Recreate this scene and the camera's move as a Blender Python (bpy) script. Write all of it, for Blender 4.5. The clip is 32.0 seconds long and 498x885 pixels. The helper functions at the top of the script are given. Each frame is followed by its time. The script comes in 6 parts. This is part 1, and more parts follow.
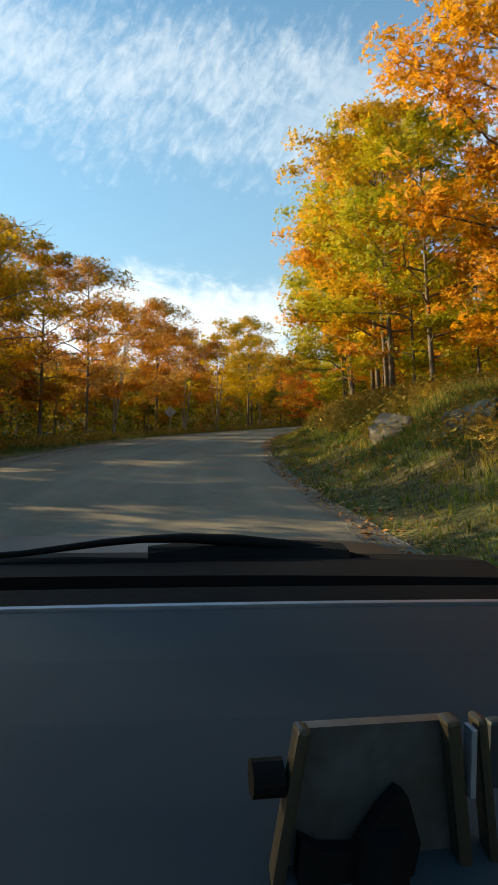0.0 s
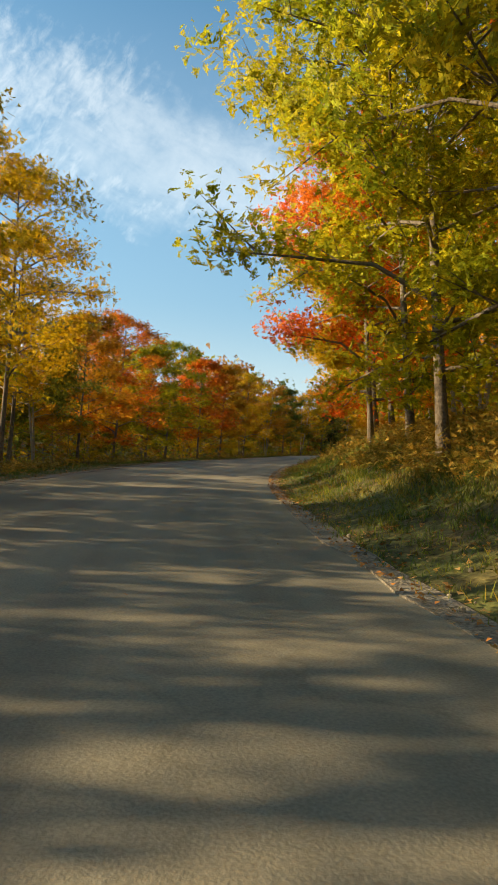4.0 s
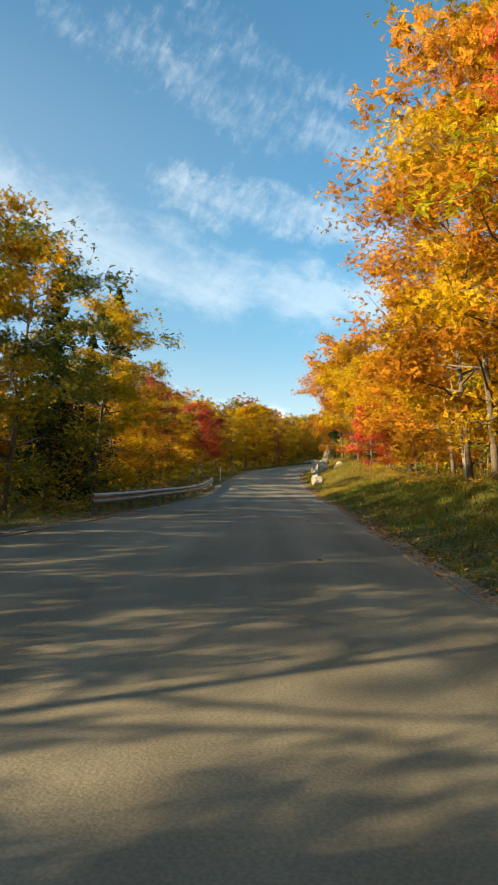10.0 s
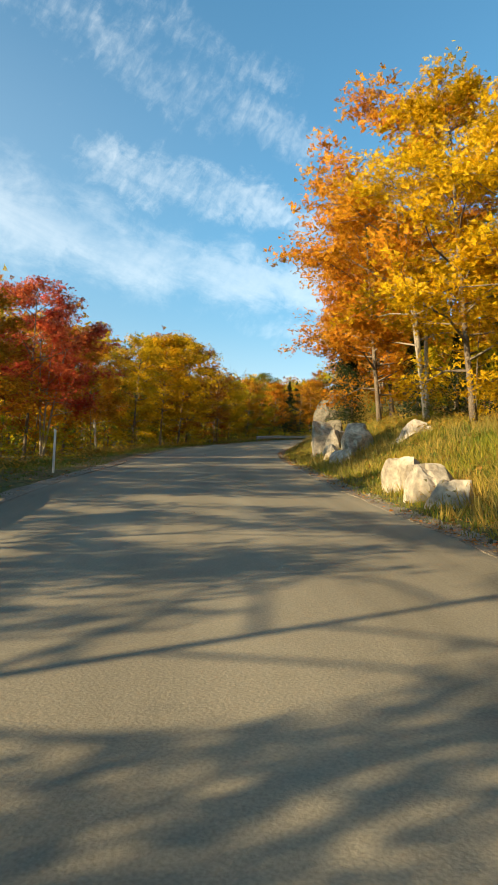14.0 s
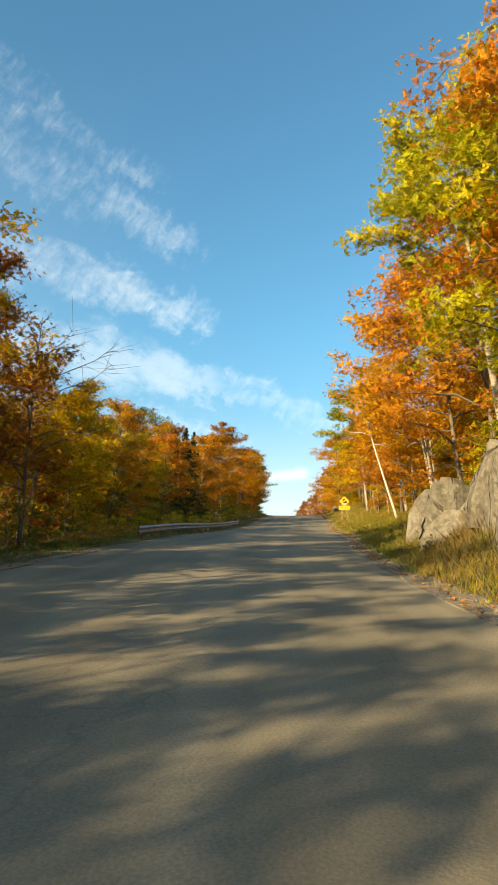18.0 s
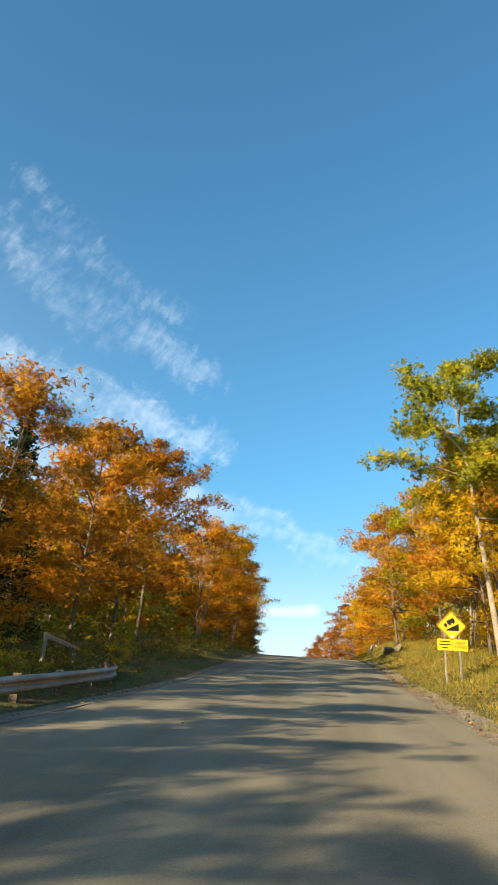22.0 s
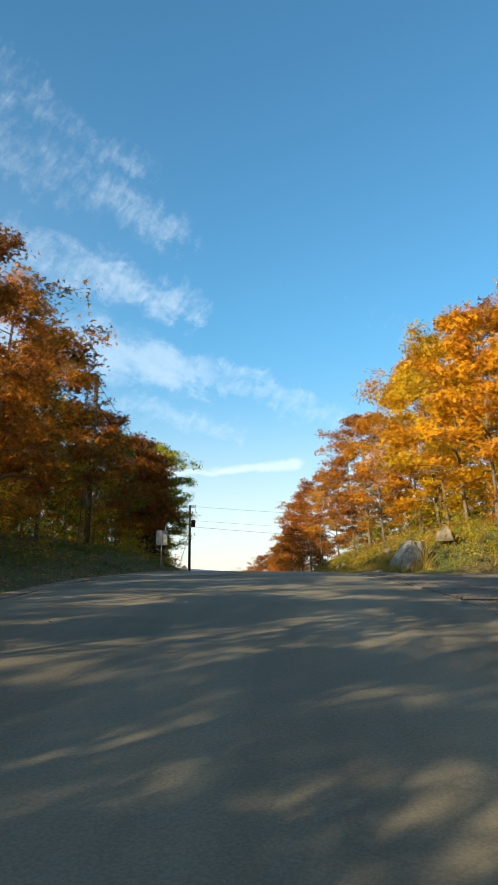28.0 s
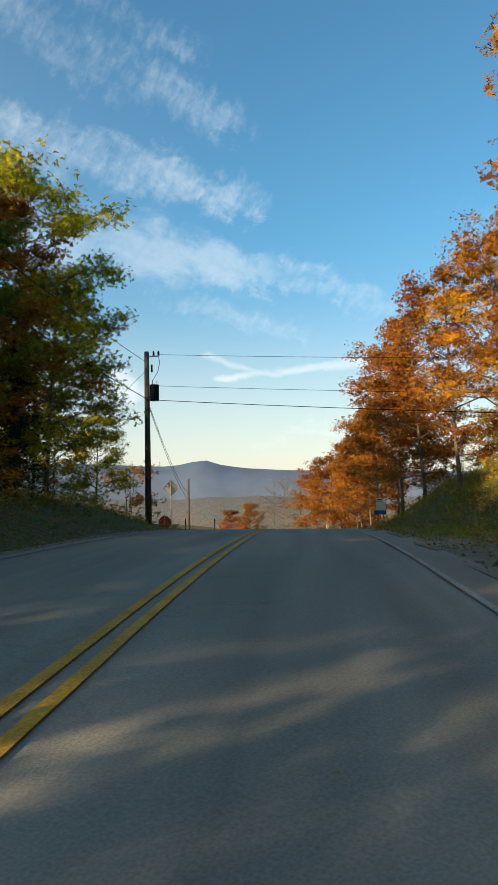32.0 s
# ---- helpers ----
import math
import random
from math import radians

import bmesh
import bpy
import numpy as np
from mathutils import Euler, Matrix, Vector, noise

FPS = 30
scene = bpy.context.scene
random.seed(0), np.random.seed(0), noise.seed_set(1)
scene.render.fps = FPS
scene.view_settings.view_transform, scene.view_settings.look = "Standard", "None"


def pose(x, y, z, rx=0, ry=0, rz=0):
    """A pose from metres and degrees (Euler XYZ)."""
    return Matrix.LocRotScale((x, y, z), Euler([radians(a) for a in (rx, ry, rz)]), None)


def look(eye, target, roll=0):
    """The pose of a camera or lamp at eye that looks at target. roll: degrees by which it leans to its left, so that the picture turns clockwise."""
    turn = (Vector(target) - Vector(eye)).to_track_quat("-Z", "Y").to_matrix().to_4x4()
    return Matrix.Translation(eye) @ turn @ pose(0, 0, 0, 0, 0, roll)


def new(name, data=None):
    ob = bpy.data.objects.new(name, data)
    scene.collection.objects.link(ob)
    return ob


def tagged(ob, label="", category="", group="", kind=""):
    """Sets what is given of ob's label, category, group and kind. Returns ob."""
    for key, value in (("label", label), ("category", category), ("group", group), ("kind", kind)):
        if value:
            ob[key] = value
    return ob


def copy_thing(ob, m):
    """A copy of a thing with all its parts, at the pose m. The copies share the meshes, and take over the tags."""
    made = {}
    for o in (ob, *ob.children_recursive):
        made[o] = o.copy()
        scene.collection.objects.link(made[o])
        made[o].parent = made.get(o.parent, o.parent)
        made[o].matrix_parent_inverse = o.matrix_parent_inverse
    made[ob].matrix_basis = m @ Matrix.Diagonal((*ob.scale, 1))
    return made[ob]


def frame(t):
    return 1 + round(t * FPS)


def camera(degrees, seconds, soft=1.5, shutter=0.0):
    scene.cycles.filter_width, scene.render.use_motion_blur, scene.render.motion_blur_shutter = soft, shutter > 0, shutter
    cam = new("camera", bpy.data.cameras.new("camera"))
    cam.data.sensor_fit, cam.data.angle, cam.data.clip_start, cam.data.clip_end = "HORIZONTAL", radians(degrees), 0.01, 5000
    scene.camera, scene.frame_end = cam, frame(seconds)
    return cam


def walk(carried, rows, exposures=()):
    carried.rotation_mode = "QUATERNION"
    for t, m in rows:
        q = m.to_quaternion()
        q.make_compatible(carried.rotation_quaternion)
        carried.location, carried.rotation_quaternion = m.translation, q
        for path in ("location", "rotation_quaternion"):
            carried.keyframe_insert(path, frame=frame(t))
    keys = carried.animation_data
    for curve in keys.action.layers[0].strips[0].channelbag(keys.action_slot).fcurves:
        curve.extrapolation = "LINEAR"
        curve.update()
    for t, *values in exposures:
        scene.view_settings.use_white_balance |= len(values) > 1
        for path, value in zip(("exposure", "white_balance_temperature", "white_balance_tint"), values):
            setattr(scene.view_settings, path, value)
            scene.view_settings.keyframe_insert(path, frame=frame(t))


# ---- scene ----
# ---- camera and walk ----
cam = camera(40.45, 32.0, soft=0.95)
PATH = [
    (0.0, pose(-0.00, -0.00, 1.20, 92.34, -0.20, 0.00)),
    (0.5, pose(-0.88, 5.22, 1.60, 92.91, 0.11, -1.28)),
    (1.0, pose(-1.45, 10.48, 2.00, 93.51, -0.70, -3.80)),
    (1.5, pose(-1.72, 15.75, 2.42, 93.76, -1.31, -6.37)),
    (2.0, pose(-1.74, 21.03, 2.87, 93.82, -1.87, -8.90)),
    (2.5, pose(-1.63, 26.28, 3.33, 94.09, -2.46, -11.65)),
    (3.0, pose(-1.28, 31.53, 3.76, 94.59, -3.27, -14.17)),
    (3.5, pose(-0.80, 36.80, 4.18, 94.78, -3.49, -17.21)),
    (4.0, pose(-0.06, 42.06, 4.60, 94.94, -2.44, -20.29)),
    (4.5, pose(1.07, 47.31, 5.02, 95.04, -2.40, -23.07)),
    (5.0, pose(2.45, 52.52, 5.45, 94.94, -1.95, -25.70)),
    (5.5, pose(4.07, 57.68, 5.89, 94.84, -1.50, -28.32)),
    (6.0, pose(5.94, 62.78, 6.35, 94.73, -1.05, -30.95)),
    (6.5, pose(8.03, 67.81, 6.82, 94.62, -0.60, -33.58)),
    (7.0, pose(10.36, 72.77, 7.30, 94.79, -0.18, -36.06)),
    (7.5, pose(12.90, 77.65, 7.77, 94.80, -0.54, -39.18)),
    (8.0, pose(15.61, 82.44, 8.22, 94.77, 0.16, -42.13)),
    (8.5, pose(18.62, 86.99, 8.68, 94.76, 0.64, -45.23)),
    (9.0, pose(21.85, 91.32, 9.18, 94.64, 1.21, -47.71)),
    (9.5, pose(25.21, 95.47, 9.72, 95.74, -0.12, -45.00)),
    (10.0, pose(28.81, 99.46, 10.24, 97.50, -1.25, -44.51)),
    (10.5, pose(32.55, 103.30, 10.73, 98.77, -1.01, -45.89)),
    (11.0, pose(36.41, 106.97, 11.16, 97.37, -0.94, -48.24)),
    (11.5, pose(40.16, 110.59, 11.55, 96.75, -0.80, -49.75)),
    (12.0, pose(43.83, 114.12, 11.95, 96.61, -1.00, -50.32)),
    (12.5, pose(47.44, 117.58, 12.34, 96.31, -0.82, -50.68)),
    (13.0, pose(51.00, 121.07, 12.73, 96.19, 0.34, -50.63)),
    (13.5, pose(54.56, 124.68, 13.15, 96.11, -0.45, -50.77)),
    (14.0, pose(58.10, 128.40, 13.61, 96.24, -1.47, -50.75)),
    (14.5, pose(61.79, 132.06, 14.14, 96.31, -1.53, -51.09)),
    (15.0, pose(65.50, 135.75, 14.77, 96.63, -1.82, -52.21)),
    (15.5, pose(69.29, 139.41, 15.47, 96.95, -2.12, -53.33)),
    (16.0, pose(73.21, 143.02, 16.19, 97.26, -2.42, -54.46)),
    (16.5, pose(77.31, 146.53, 16.91, 97.57, -2.73, -55.58)),
    (17.0, pose(81.63, 149.90, 17.58, 98.39, -2.48, -58.49)),
    (17.5, pose(86.17, 153.06, 18.25, 98.66, -1.74, -60.03)),
    (18.0, pose(90.86, 156.04, 18.94, 103.50, -0.72, -62.69)),
    (18.5, pose(95.63, 158.80, 19.69, 105.17, -0.66, -64.96)),
    (19.0, pose(100.52, 161.22, 20.50, 105.81, -1.01, -68.42)),
    (19.5, pose(105.53, 163.34, 21.29, 102.94, -1.55, -70.40)),
    (20.0, pose(110.56, 165.52, 22.06, 104.99, -2.84, -67.97)),
    (20.5, pose(115.65, 167.62, 22.78, 107.34, -3.81, -67.37)),
    (21.0, pose(120.81, 169.64, 23.44, 109.74, -3.95, -65.09)),
    (21.5, pose(125.93, 171.67, 24.08, 113.18, -4.24, -62.43)),
    (22.0, pose(130.91, 173.73, 24.74, 114.55, -3.99, -62.51)),
    (22.5, pose(135.81, 175.76, 25.44, 114.20, -4.56, -63.57)),
    (23.0, pose(140.67, 177.77, 26.13, 113.36, -3.43, -63.59)),
    (23.5, pose(145.51, 179.72, 26.80, 113.08, -2.96, -63.42)),
    (24.0, pose(150.20, 181.52, 27.58, 113.19, -1.79, -63.07)),
    (24.5, pose(154.91, 183.40, 28.36, 113.04, -2.09, -63.31)),
    (25.0, pose(159.66, 185.32, 29.17, 112.82, -2.63, -62.54)),
    (25.5, pose(164.43, 187.27, 30.00, 112.37, -1.94, -62.17)),
    (26.0, pose(169.21, 189.26, 30.84, 111.17, -1.68, -62.22)),
    (26.5, pose(173.99, 191.30, 31.67, 109.97, -1.42, -62.27)),
    (27.0, pose(178.78, 193.36, 32.46, 108.76, -1.16, -62.32)),
    (27.5, pose(183.60, 195.47, 33.17, 107.56, -0.90, -62.37)),
    (28.0, pose(188.45, 197.62, 33.79, 102.71, -0.24, -63.09)),
    (28.5, pose(193.25, 199.79, 34.35, 101.41, -0.59, -63.50)),
    (29.0, pose(198.02, 201.90, 34.85, 99.88, -1.94, -63.50)),
    (29.5, pose(202.73, 203.97, 35.24, 98.94, -2.34, -62.84)),
    (30.0, pose(207.34, 206.03, 35.51, 99.51, 2.29, -61.24)),
    (30.5, pose(211.80, 208.10, 35.78, 97.44, 2.86, -61.52)),
    (31.0, pose(216.18, 210.08, 35.98, 94.91, 2.81, -61.83)),
    (31.5, pose(220.39, 212.14, 36.16, 94.23, 2.05, -58.13)),
    (32.0, pose(224.52, 214.32, 36.31, 94.32, 0.73, -57.38)),
]
walk(cam, PATH, [(0.0, 0.95, 7000, 10), (14.0, 1.07, 7050, 10), (18.0, 1.08, 7300, 10), (21.0, 1.03, 6650, 10), (24.0, 0.99, 6400, 10), (28.0, 0.86, 6450, 10), (32.0, 0.68, 6700, 10)])

# ---- world, sun, exposure ----
SUN_TO = Vector((-0.90, 0.26, 0.31)).normalized()
world = bpy.data.worlds.new("autumn_sky")
scene.world = world
world.use_nodes = True
wt = world.node_tree
wt.nodes.clear()


def wmath(op, a, b=None, clamp=False):
    n = wt.nodes.new("ShaderNodeMath")
    n.operation, n.use_clamp = op, clamp
    for i, q in enumerate((a, b)):
        if q is None:
            continue
        if isinstance(q, (int, float)):
            n.inputs[i].default_value = q
        else:
            wt.links.new(q, n.inputs[i])
    return n.outputs[0]


sky = wt.nodes.new("ShaderNodeTexSky")
sky.sky_type = "NISHITA"
sky.sun_disc = False
sky.sun_elevation = math.asin(SUN_TO.z)
sky.sun_rotation = math.atan2(SUN_TO.x, SUN_TO.y)
sky.air_density, sky.dust_density, sky.ozone_density = 1.15, 0.55, 2.6
coord = wt.nodes.new("ShaderNodeTexCoord")
sep = wt.nodes.new("ShaderNodeSeparateXYZ")
wt.links.new(coord.outputs["Generated"], sep.inputs[0])


def wramp(v, lo, hi):
    n = wt.nodes.new("ShaderNodeMapRange")
    n.interpolation_type = "SMOOTHSTEP"
    n.inputs["From Min"].default_value, n.inputs["From Max"].default_value = lo, hi
    wt.links.new(v, n.inputs["Value"])
    return n.outputs[0]


# clouds as long wisps in bearing and height: az grows to the left (west), both in radians
az = wmath("ARCTAN2", wmath("MULTIPLY", sep.outputs[0], -1.0), sep.outputs[1])
el = wmath("ARCSINE", sep.outputs[2])
dome = wt.nodes.new("ShaderNodeCombineXYZ")
wt.links.new(az, dome.inputs[0])
wt.links.new(el, dome.inputs[1])


def wnoise(scale, detail, rough, warp, stretch=(1, 1, 1), turn=0.0):
    m = wt.nodes.new("ShaderNodeMapping")
    m.vector_type = "TEXTURE"
    m.inputs["Scale"].default_value = tuple(1 / q for q in stretch)
    m.inputs["Rotation"].default_value = (0, 0, radians(turn))
    wt.links.new(dome.outputs[0], m.inputs[0])
    n = wt.nodes.new("ShaderNodeTexNoise")
    n.inputs["Scale"].default_value, n.inputs["Detail"].default_value = scale, detail
    n.inputs["Roughness"].default_value, n.inputs["Distortion"].default_value = rough, warp
    wt.links.new(m.outputs[0], n.inputs["Vector"])
    return n.outputs["Fac"]


wisp = wnoise(17.0, 7, 0.62, 0.5, (0.42, 1.0, 1), 14)
ripple = wnoise(62.0, 4, 0.6, 0.35, (0.55, 1.0, 1), -52)
bend = wmath("ADD", wmath("MULTIPLY", wmath("SUBTRACT", wnoise(6.0, 2, 0.5, 0.0), 0.5), radians(6.0)), wmath("MULTIPLY", wmath("SUBTRACT", wnoise(26.0, 5, 0.65, 0.4, (0.7, 1.0, 1), 14), 0.5), radians(7.0)))


def streak(a0, e0, a1, e1, w0, w1, strength, wander=1.0):
    """Thickness of a band of cloud between two bearings and heights, w0 and w1 degrees to either side of its line."""
    a0, e0, a1, e1 = (radians(q) for q in (a0, e0, a1, e1))
    dx, dy = a1 - a0, e1 - e0
    k = dx * dx + dy * dy
    stray = wmath("MULTIPLY", bend, wander)
    px, py = wmath("ADD", wmath("SUBTRACT", az, a0), stray), wmath("ADD", wmath("SUBTRACT", el, e0), stray)
    u = wmath("ADD", wmath("MULTIPLY", px, dx / k), wmath("MULTIPLY", py, dy / k), True)
    qx, qy = wmath("SUBTRACT", px, wmath("MULTIPLY", u, dx)), wmath("SUBTRACT", py, wmath("MULTIPLY", u, dy))
    far = wmath("SQRT", wmath("ADD", wmath("MULTIPLY", wmath("MULTIPLY", qx, qx), 0.35), wmath("MULTIPLY", qy, qy)))
    wide = wmath("ADD", wmath("MULTIPLY", u, radians(w1 - w0)), radians(w0))
    n = wt.nodes.new("ShaderNodeMapRange")
    n.interpolation_type = "SMOOTHSTEP"
    n.inputs["From Min"].default_value, n.inputs["From Max"].default_value = 1.75, 0.0
    n.inputs["To Max"].default_value = strength
    wt.links.new(wmath("DIVIDE", far, wide), n.inputs["Value"])
    return n.outputs[0]


def bank(rows):
    """The thickest of several bands."""
    out = None
    for row in rows:
        one = streak(*row)
        out = one if out is None else wmath("MAXIMUM", out, one)
    return out


def broken(cover, grain, depth, lo, hi):
    """Cloud cover torn by a grain: thin places open first."""
    v = wmath("ADD", cover, wmath("MULTIPLY", wmath("SUBTRACT", grain, 0.5), depth))
    return wmath("MULTIPLY", wramp(v, lo, hi), wramp(cover, 0.0, 0.22))


# rippled field in the north-west, long soft bands across the north-east, thin wisps over them, and white heaps low down
field = bank([(70, 33, 22, 31, 7, 5.2, 0.75), (23, 31, -5, 30.5, 5.4, 4.0, 0.80), (10, 27.5, -15, 24.5, 3.0, 3.0, 0.66), (24, 25.5, -8, 22.6, 1.8, 1.6, 0.40)])
bands = bank([(-10, 27.5, -34, 21.8, 4.6, 3.6, 0.92), (-34, 22.0, -58, 18.6, 3.6, 1.7, 0.80)])
wisps = bank([(-27, 38, -42, 35.0, 1.6, 2.6, 0.46), (-36, 41, -52, 34.2, 1.6, 1.6, 0.44), (-41, 35, -55.5, 29.4, 2.2, 1.6, 0.50), (-38.5, 28.0, -56, 24.2, 2.4, 1.7, 0.72), (-50, 16.6, -61, 13.8, 1.5, 1.1, 0.50), (-60.5, 18.6, -70, 15.2, 1.1, 1.4, 0.62), (-74, 23.5, -78, 21, 1.4, 1.2, 0.28)])
heaps = bank([(17, 11.5, 0, 12.0, 4.4, 3.6, 1.0), (-33, 9.2, -46, 9.2, 1.8, 1.4, 0.85), (-57, 5.6, -67, 5.0, 0.7, 0.9, 0.45), (-54.2, 11.5, -58, 10.3, 0.45, 0.3, 0.5, 0.15), (-55.0, 9.7, -67, 11.0, 0.35, 0.55, 0.6, 0.15)])
mottle = wmath("ADD", wmath("MULTIPLY", wisp, 0.5), wmath("MULTIPLY", ripple, 0.5))
cloud = wmath("MULTIPLY", broken(field, wmath("ADD", wmath("MULTIPLY", wisp, 0.28), wmath("MULTIPLY", ripple, 0.72)), 1.8, 0.22, 1.25), 0.50)
cloud = wmath("MAXIMUM", cloud, wmath("MULTIPLY", broken(bands, wmath("ADD", wmath("MULTIPLY", wisp, 0.8), wmath("MULTIPLY", ripple, 0.2)), 1.35, 0.12, 1.30), 0.46))
cloud = wmath("MAXIMUM", cloud, wmath("MULTIPLY", broken(wisps, mottle, 1.9, 0.15, 1.30), 0.48))
cloud = wmath("MAXIMUM", cloud, wmath("MULTIPLY", broken(heaps, wisp, 0.7, 0.20, 0.85), 0.70))
# thin veil over the north and west
veil = wmath("MULTIPLY", wmath("MULTIPLY", wramp(az, radians(-62), radians(-8)), wramp(el, radians(44), radians(26))), 0.13)
cloud = wmath("MAXIMUM", cloud, wmath("ADD", wmath("MULTIPLY", cloud, 0.85), veil), True)
mix = wt.nodes.new("ShaderNodeMix")
mix.data_type = "RGBA"
wt.links.new(cloud, mix.inputs["Factor"])
tone = wt.nodes.new("ShaderNodeMix")
tone.data_type, tone.blend_type = "RGBA", "MULTIPLY"
tone.inputs["Factor"].default_value = 1.0
# clear blue overhead, paler and warmer in the haze at the horizon
hue = wt.nodes.new("ShaderNodeMix")
hue.data_type = "RGBA"
hue.inputs[6].default_value = (0.58, 1.07, 1.15, 1)
hue.inputs[7].default_value = (0.98, 0.90, 0.84, 1)
wt.links.new(wramp(el, radians(24), radians(1)), hue.inputs["Factor"])
wt.links.new(hue.outputs[2], tone.inputs[7])
wt.links.new(sky.outputs[0], tone.inputs[6])
wt.links.new(tone.outputs[2], mix.inputs[6])
mix.inputs[7].default_value = (6.0, 6.5, 6.8, 1)
haze = wt.nodes.new("ShaderNodeMix")
haze.data_type = "RGBA"
wt.links.new(wmath("MULTIPLY", wramp(el, radians(17), radians(1)), 0.45), haze.inputs["Factor"])
wt.links.new(mix.outputs[2], haze.inputs[6])
haze.inputs[7].default_value = (5.6, 6.2, 6.2, 1)
bg = wt.nodes.new("ShaderNodeBackground")
bg.inputs["Strength"].default_value = 0.104
wt.links.new(haze.outputs[2], bg.inputs["Color"])
wout = wt.nodes.new("ShaderNodeOutputWorld")
wt.links.new(bg.outputs[0], wout.inputs["Surface"])

sun_data = bpy.data.lights.new("sun", "SUN")
sun_data.energy, sun_data.angle, sun_data.color = 5.0, radians(0.55), (1.0, 0.79, 0.48)
sun = new("sun", sun_data)
sun.matrix_world = look(SUN_TO * 100, (0, 0, 0))

# ---- materials ----
MATS = {}


def material(name, base, rough=0.85, vary=0.25, scale=1.2, fine=14.0, bump=0.3, metal=0.0, second=None, spec=0.3, coord_kind="Object", island=0.0, objvary=0.0, transl=0.0, lobes=False):
    """Procedural surface: two-scale noise between base and second colour, with relief."""
    if name in MATS:
        return MATS[name]
    m = bpy.data.materials.new(name)
    m.use_nodes = True
    t = m.node_tree
    t.nodes.clear()
    L = t.links.new
    tc = t.nodes.new("ShaderNodeTexCoord")
    n1 = t.nodes.new("ShaderNodeTexNoise")
    n1.inputs["Scale"].default_value, n1.inputs["Detail"].default_value = scale, 4
    n2 = t.nodes.new("ShaderNodeTexNoise")
    n2.inputs["Scale"].default_value, n2.inputs["Detail"].default_value = fine, 5
    L(tc.outputs[coord_kind], n1.inputs["Vector"])
    L(tc.outputs[coord_kind], n2.inputs["Vector"])
    second = second or tuple(c * 0.6 for c in base)
    if lobes:
        # each face is a spray of a dozen small leaves: cells scattered anew on every face, thinning out towards its rim
        def calc(op, x, y):
            n = t.nodes.new("ShaderNodeMath")
            n.operation = op
            for i, q in enumerate((x, y)):
                if isinstance(q, (int, float)):
                    n.inputs[i].default_value = q
                else:
                    L(q, n.inputs[i])
            return n.outputs[0]

        geo = t.nodes.new("ShaderNodeNewGeometry")
        shift = calc("MULTIPLY", geo.outputs["Random Per Island"], 90.0)
        uvs = t.nodes.new("ShaderNodeSeparateXYZ")
        L(tc.outputs["UV"], uvs.inputs[0])
        cell = t.nodes.new("ShaderNodeCombineXYZ")
        L(calc("ADD", calc("MULTIPLY", uvs.outputs[0], 6.2), shift), cell.inputs[0])
        L(calc("ADD", calc("MULTIPLY", uvs.outputs[1], 8.4), shift), cell.inputs[1])
        vor = t.nodes.new("ShaderNodeTexVoronoi")
        vor.voronoi_dimensions = "2D"
        vor.inputs["Scale"].default_value = 1.0
        L(cell.outputs[0], vor.inputs["Vector"])
        u, w = calc("MULTIPLY", uvs.outputs[0], 0.866), calc("MULTIPLY", uvs.outputs[1], 0.5)
        rim = calc("MINIMUM", uvs.outputs[1], calc("MINIMUM", calc("SUBTRACT", u, w), calc("SUBTRACT", calc("SUBTRACT", 0.866, u), w)))
        room = t.nodes.new("ShaderNodeMapRange")
        room.inputs["From Min"].default_value, room.inputs["From Max"].default_value = 0.0, 0.085
        room.inputs["To Min"].default_value, room.inputs["To Max"].default_value = 0.05, 0.55
        L(rim, room.inputs["Value"])
        leaf = calc("LESS_THAN", vor.outputs["Distance"], room.outputs[0])
        own_leaf = t.nodes.new("ShaderNodeSeparateColor")
        L(vor.outputs["Color"], own_leaf.inputs[0])
    r = t.nodes.new("ShaderNodeMapRange")
    r.inputs["From Min"].default_value, r.inputs["From Max"].default_value = 0.34, 0.66
    add = t.nodes.new("ShaderNodeMath")
    add.operation = "ADD"
    L(n1.outputs["Fac"], r.inputs["Value"])
    L(r.outputs[0], add.inputs[0])
    if island or objvary:
        if island:
            g = t.nodes.new("ShaderNodeNewGeometry")
            rnd = g.outputs["Random Per Island"]
        else:
            g = t.nodes.new("ShaderNodeObjectInfo")
            rnd = g.outputs["Random"]
        s = t.nodes.new("ShaderNodeMath")
        s.operation = "MULTIPLY_ADD"
        L(rnd, s.inputs[0])
        s.inputs[1].default_value = (island or objvary) * 2
        s.inputs[2].default_value = -(island or objvary)
        L(s.outputs[0], add.inputs[1])
    else:
        add.inputs[1].default_value = 0.0
    mx = t.nodes.new("ShaderNodeMix")
    mx.data_type, mx.clamp_factor = "RGBA", True
    if lobes:
        L(calc("ADD", add.outputs[0], calc("MULTIPLY", calc("SUBTRACT", own_leaf.outputs[1], 0.5), 0.6)), mx.inputs["Factor"])
    else:
        L(add.outputs[0], mx.inputs["Factor"])
    mx.inputs[6].default_value = (*base, 1)
    mx.inputs[7].default_value = (*second, 1)
    hsv = t.nodes.new("ShaderNodeHueSaturation")
    L(mx.outputs[2], hsv.inputs["Color"])
    if lobes:
        # no two trees turn quite the same colour
        own = t.nodes.new("ShaderNodeObjectInfo")
        tint = t.nodes.new("ShaderNodeMapRange")
        tint.inputs["To Min"].default_value, tint.inputs["To Max"].default_value = 0.490, 0.505
        L(own.outputs["Random"], tint.inputs["Value"])
        L(tint.outputs[0], hsv.inputs["Hue"])
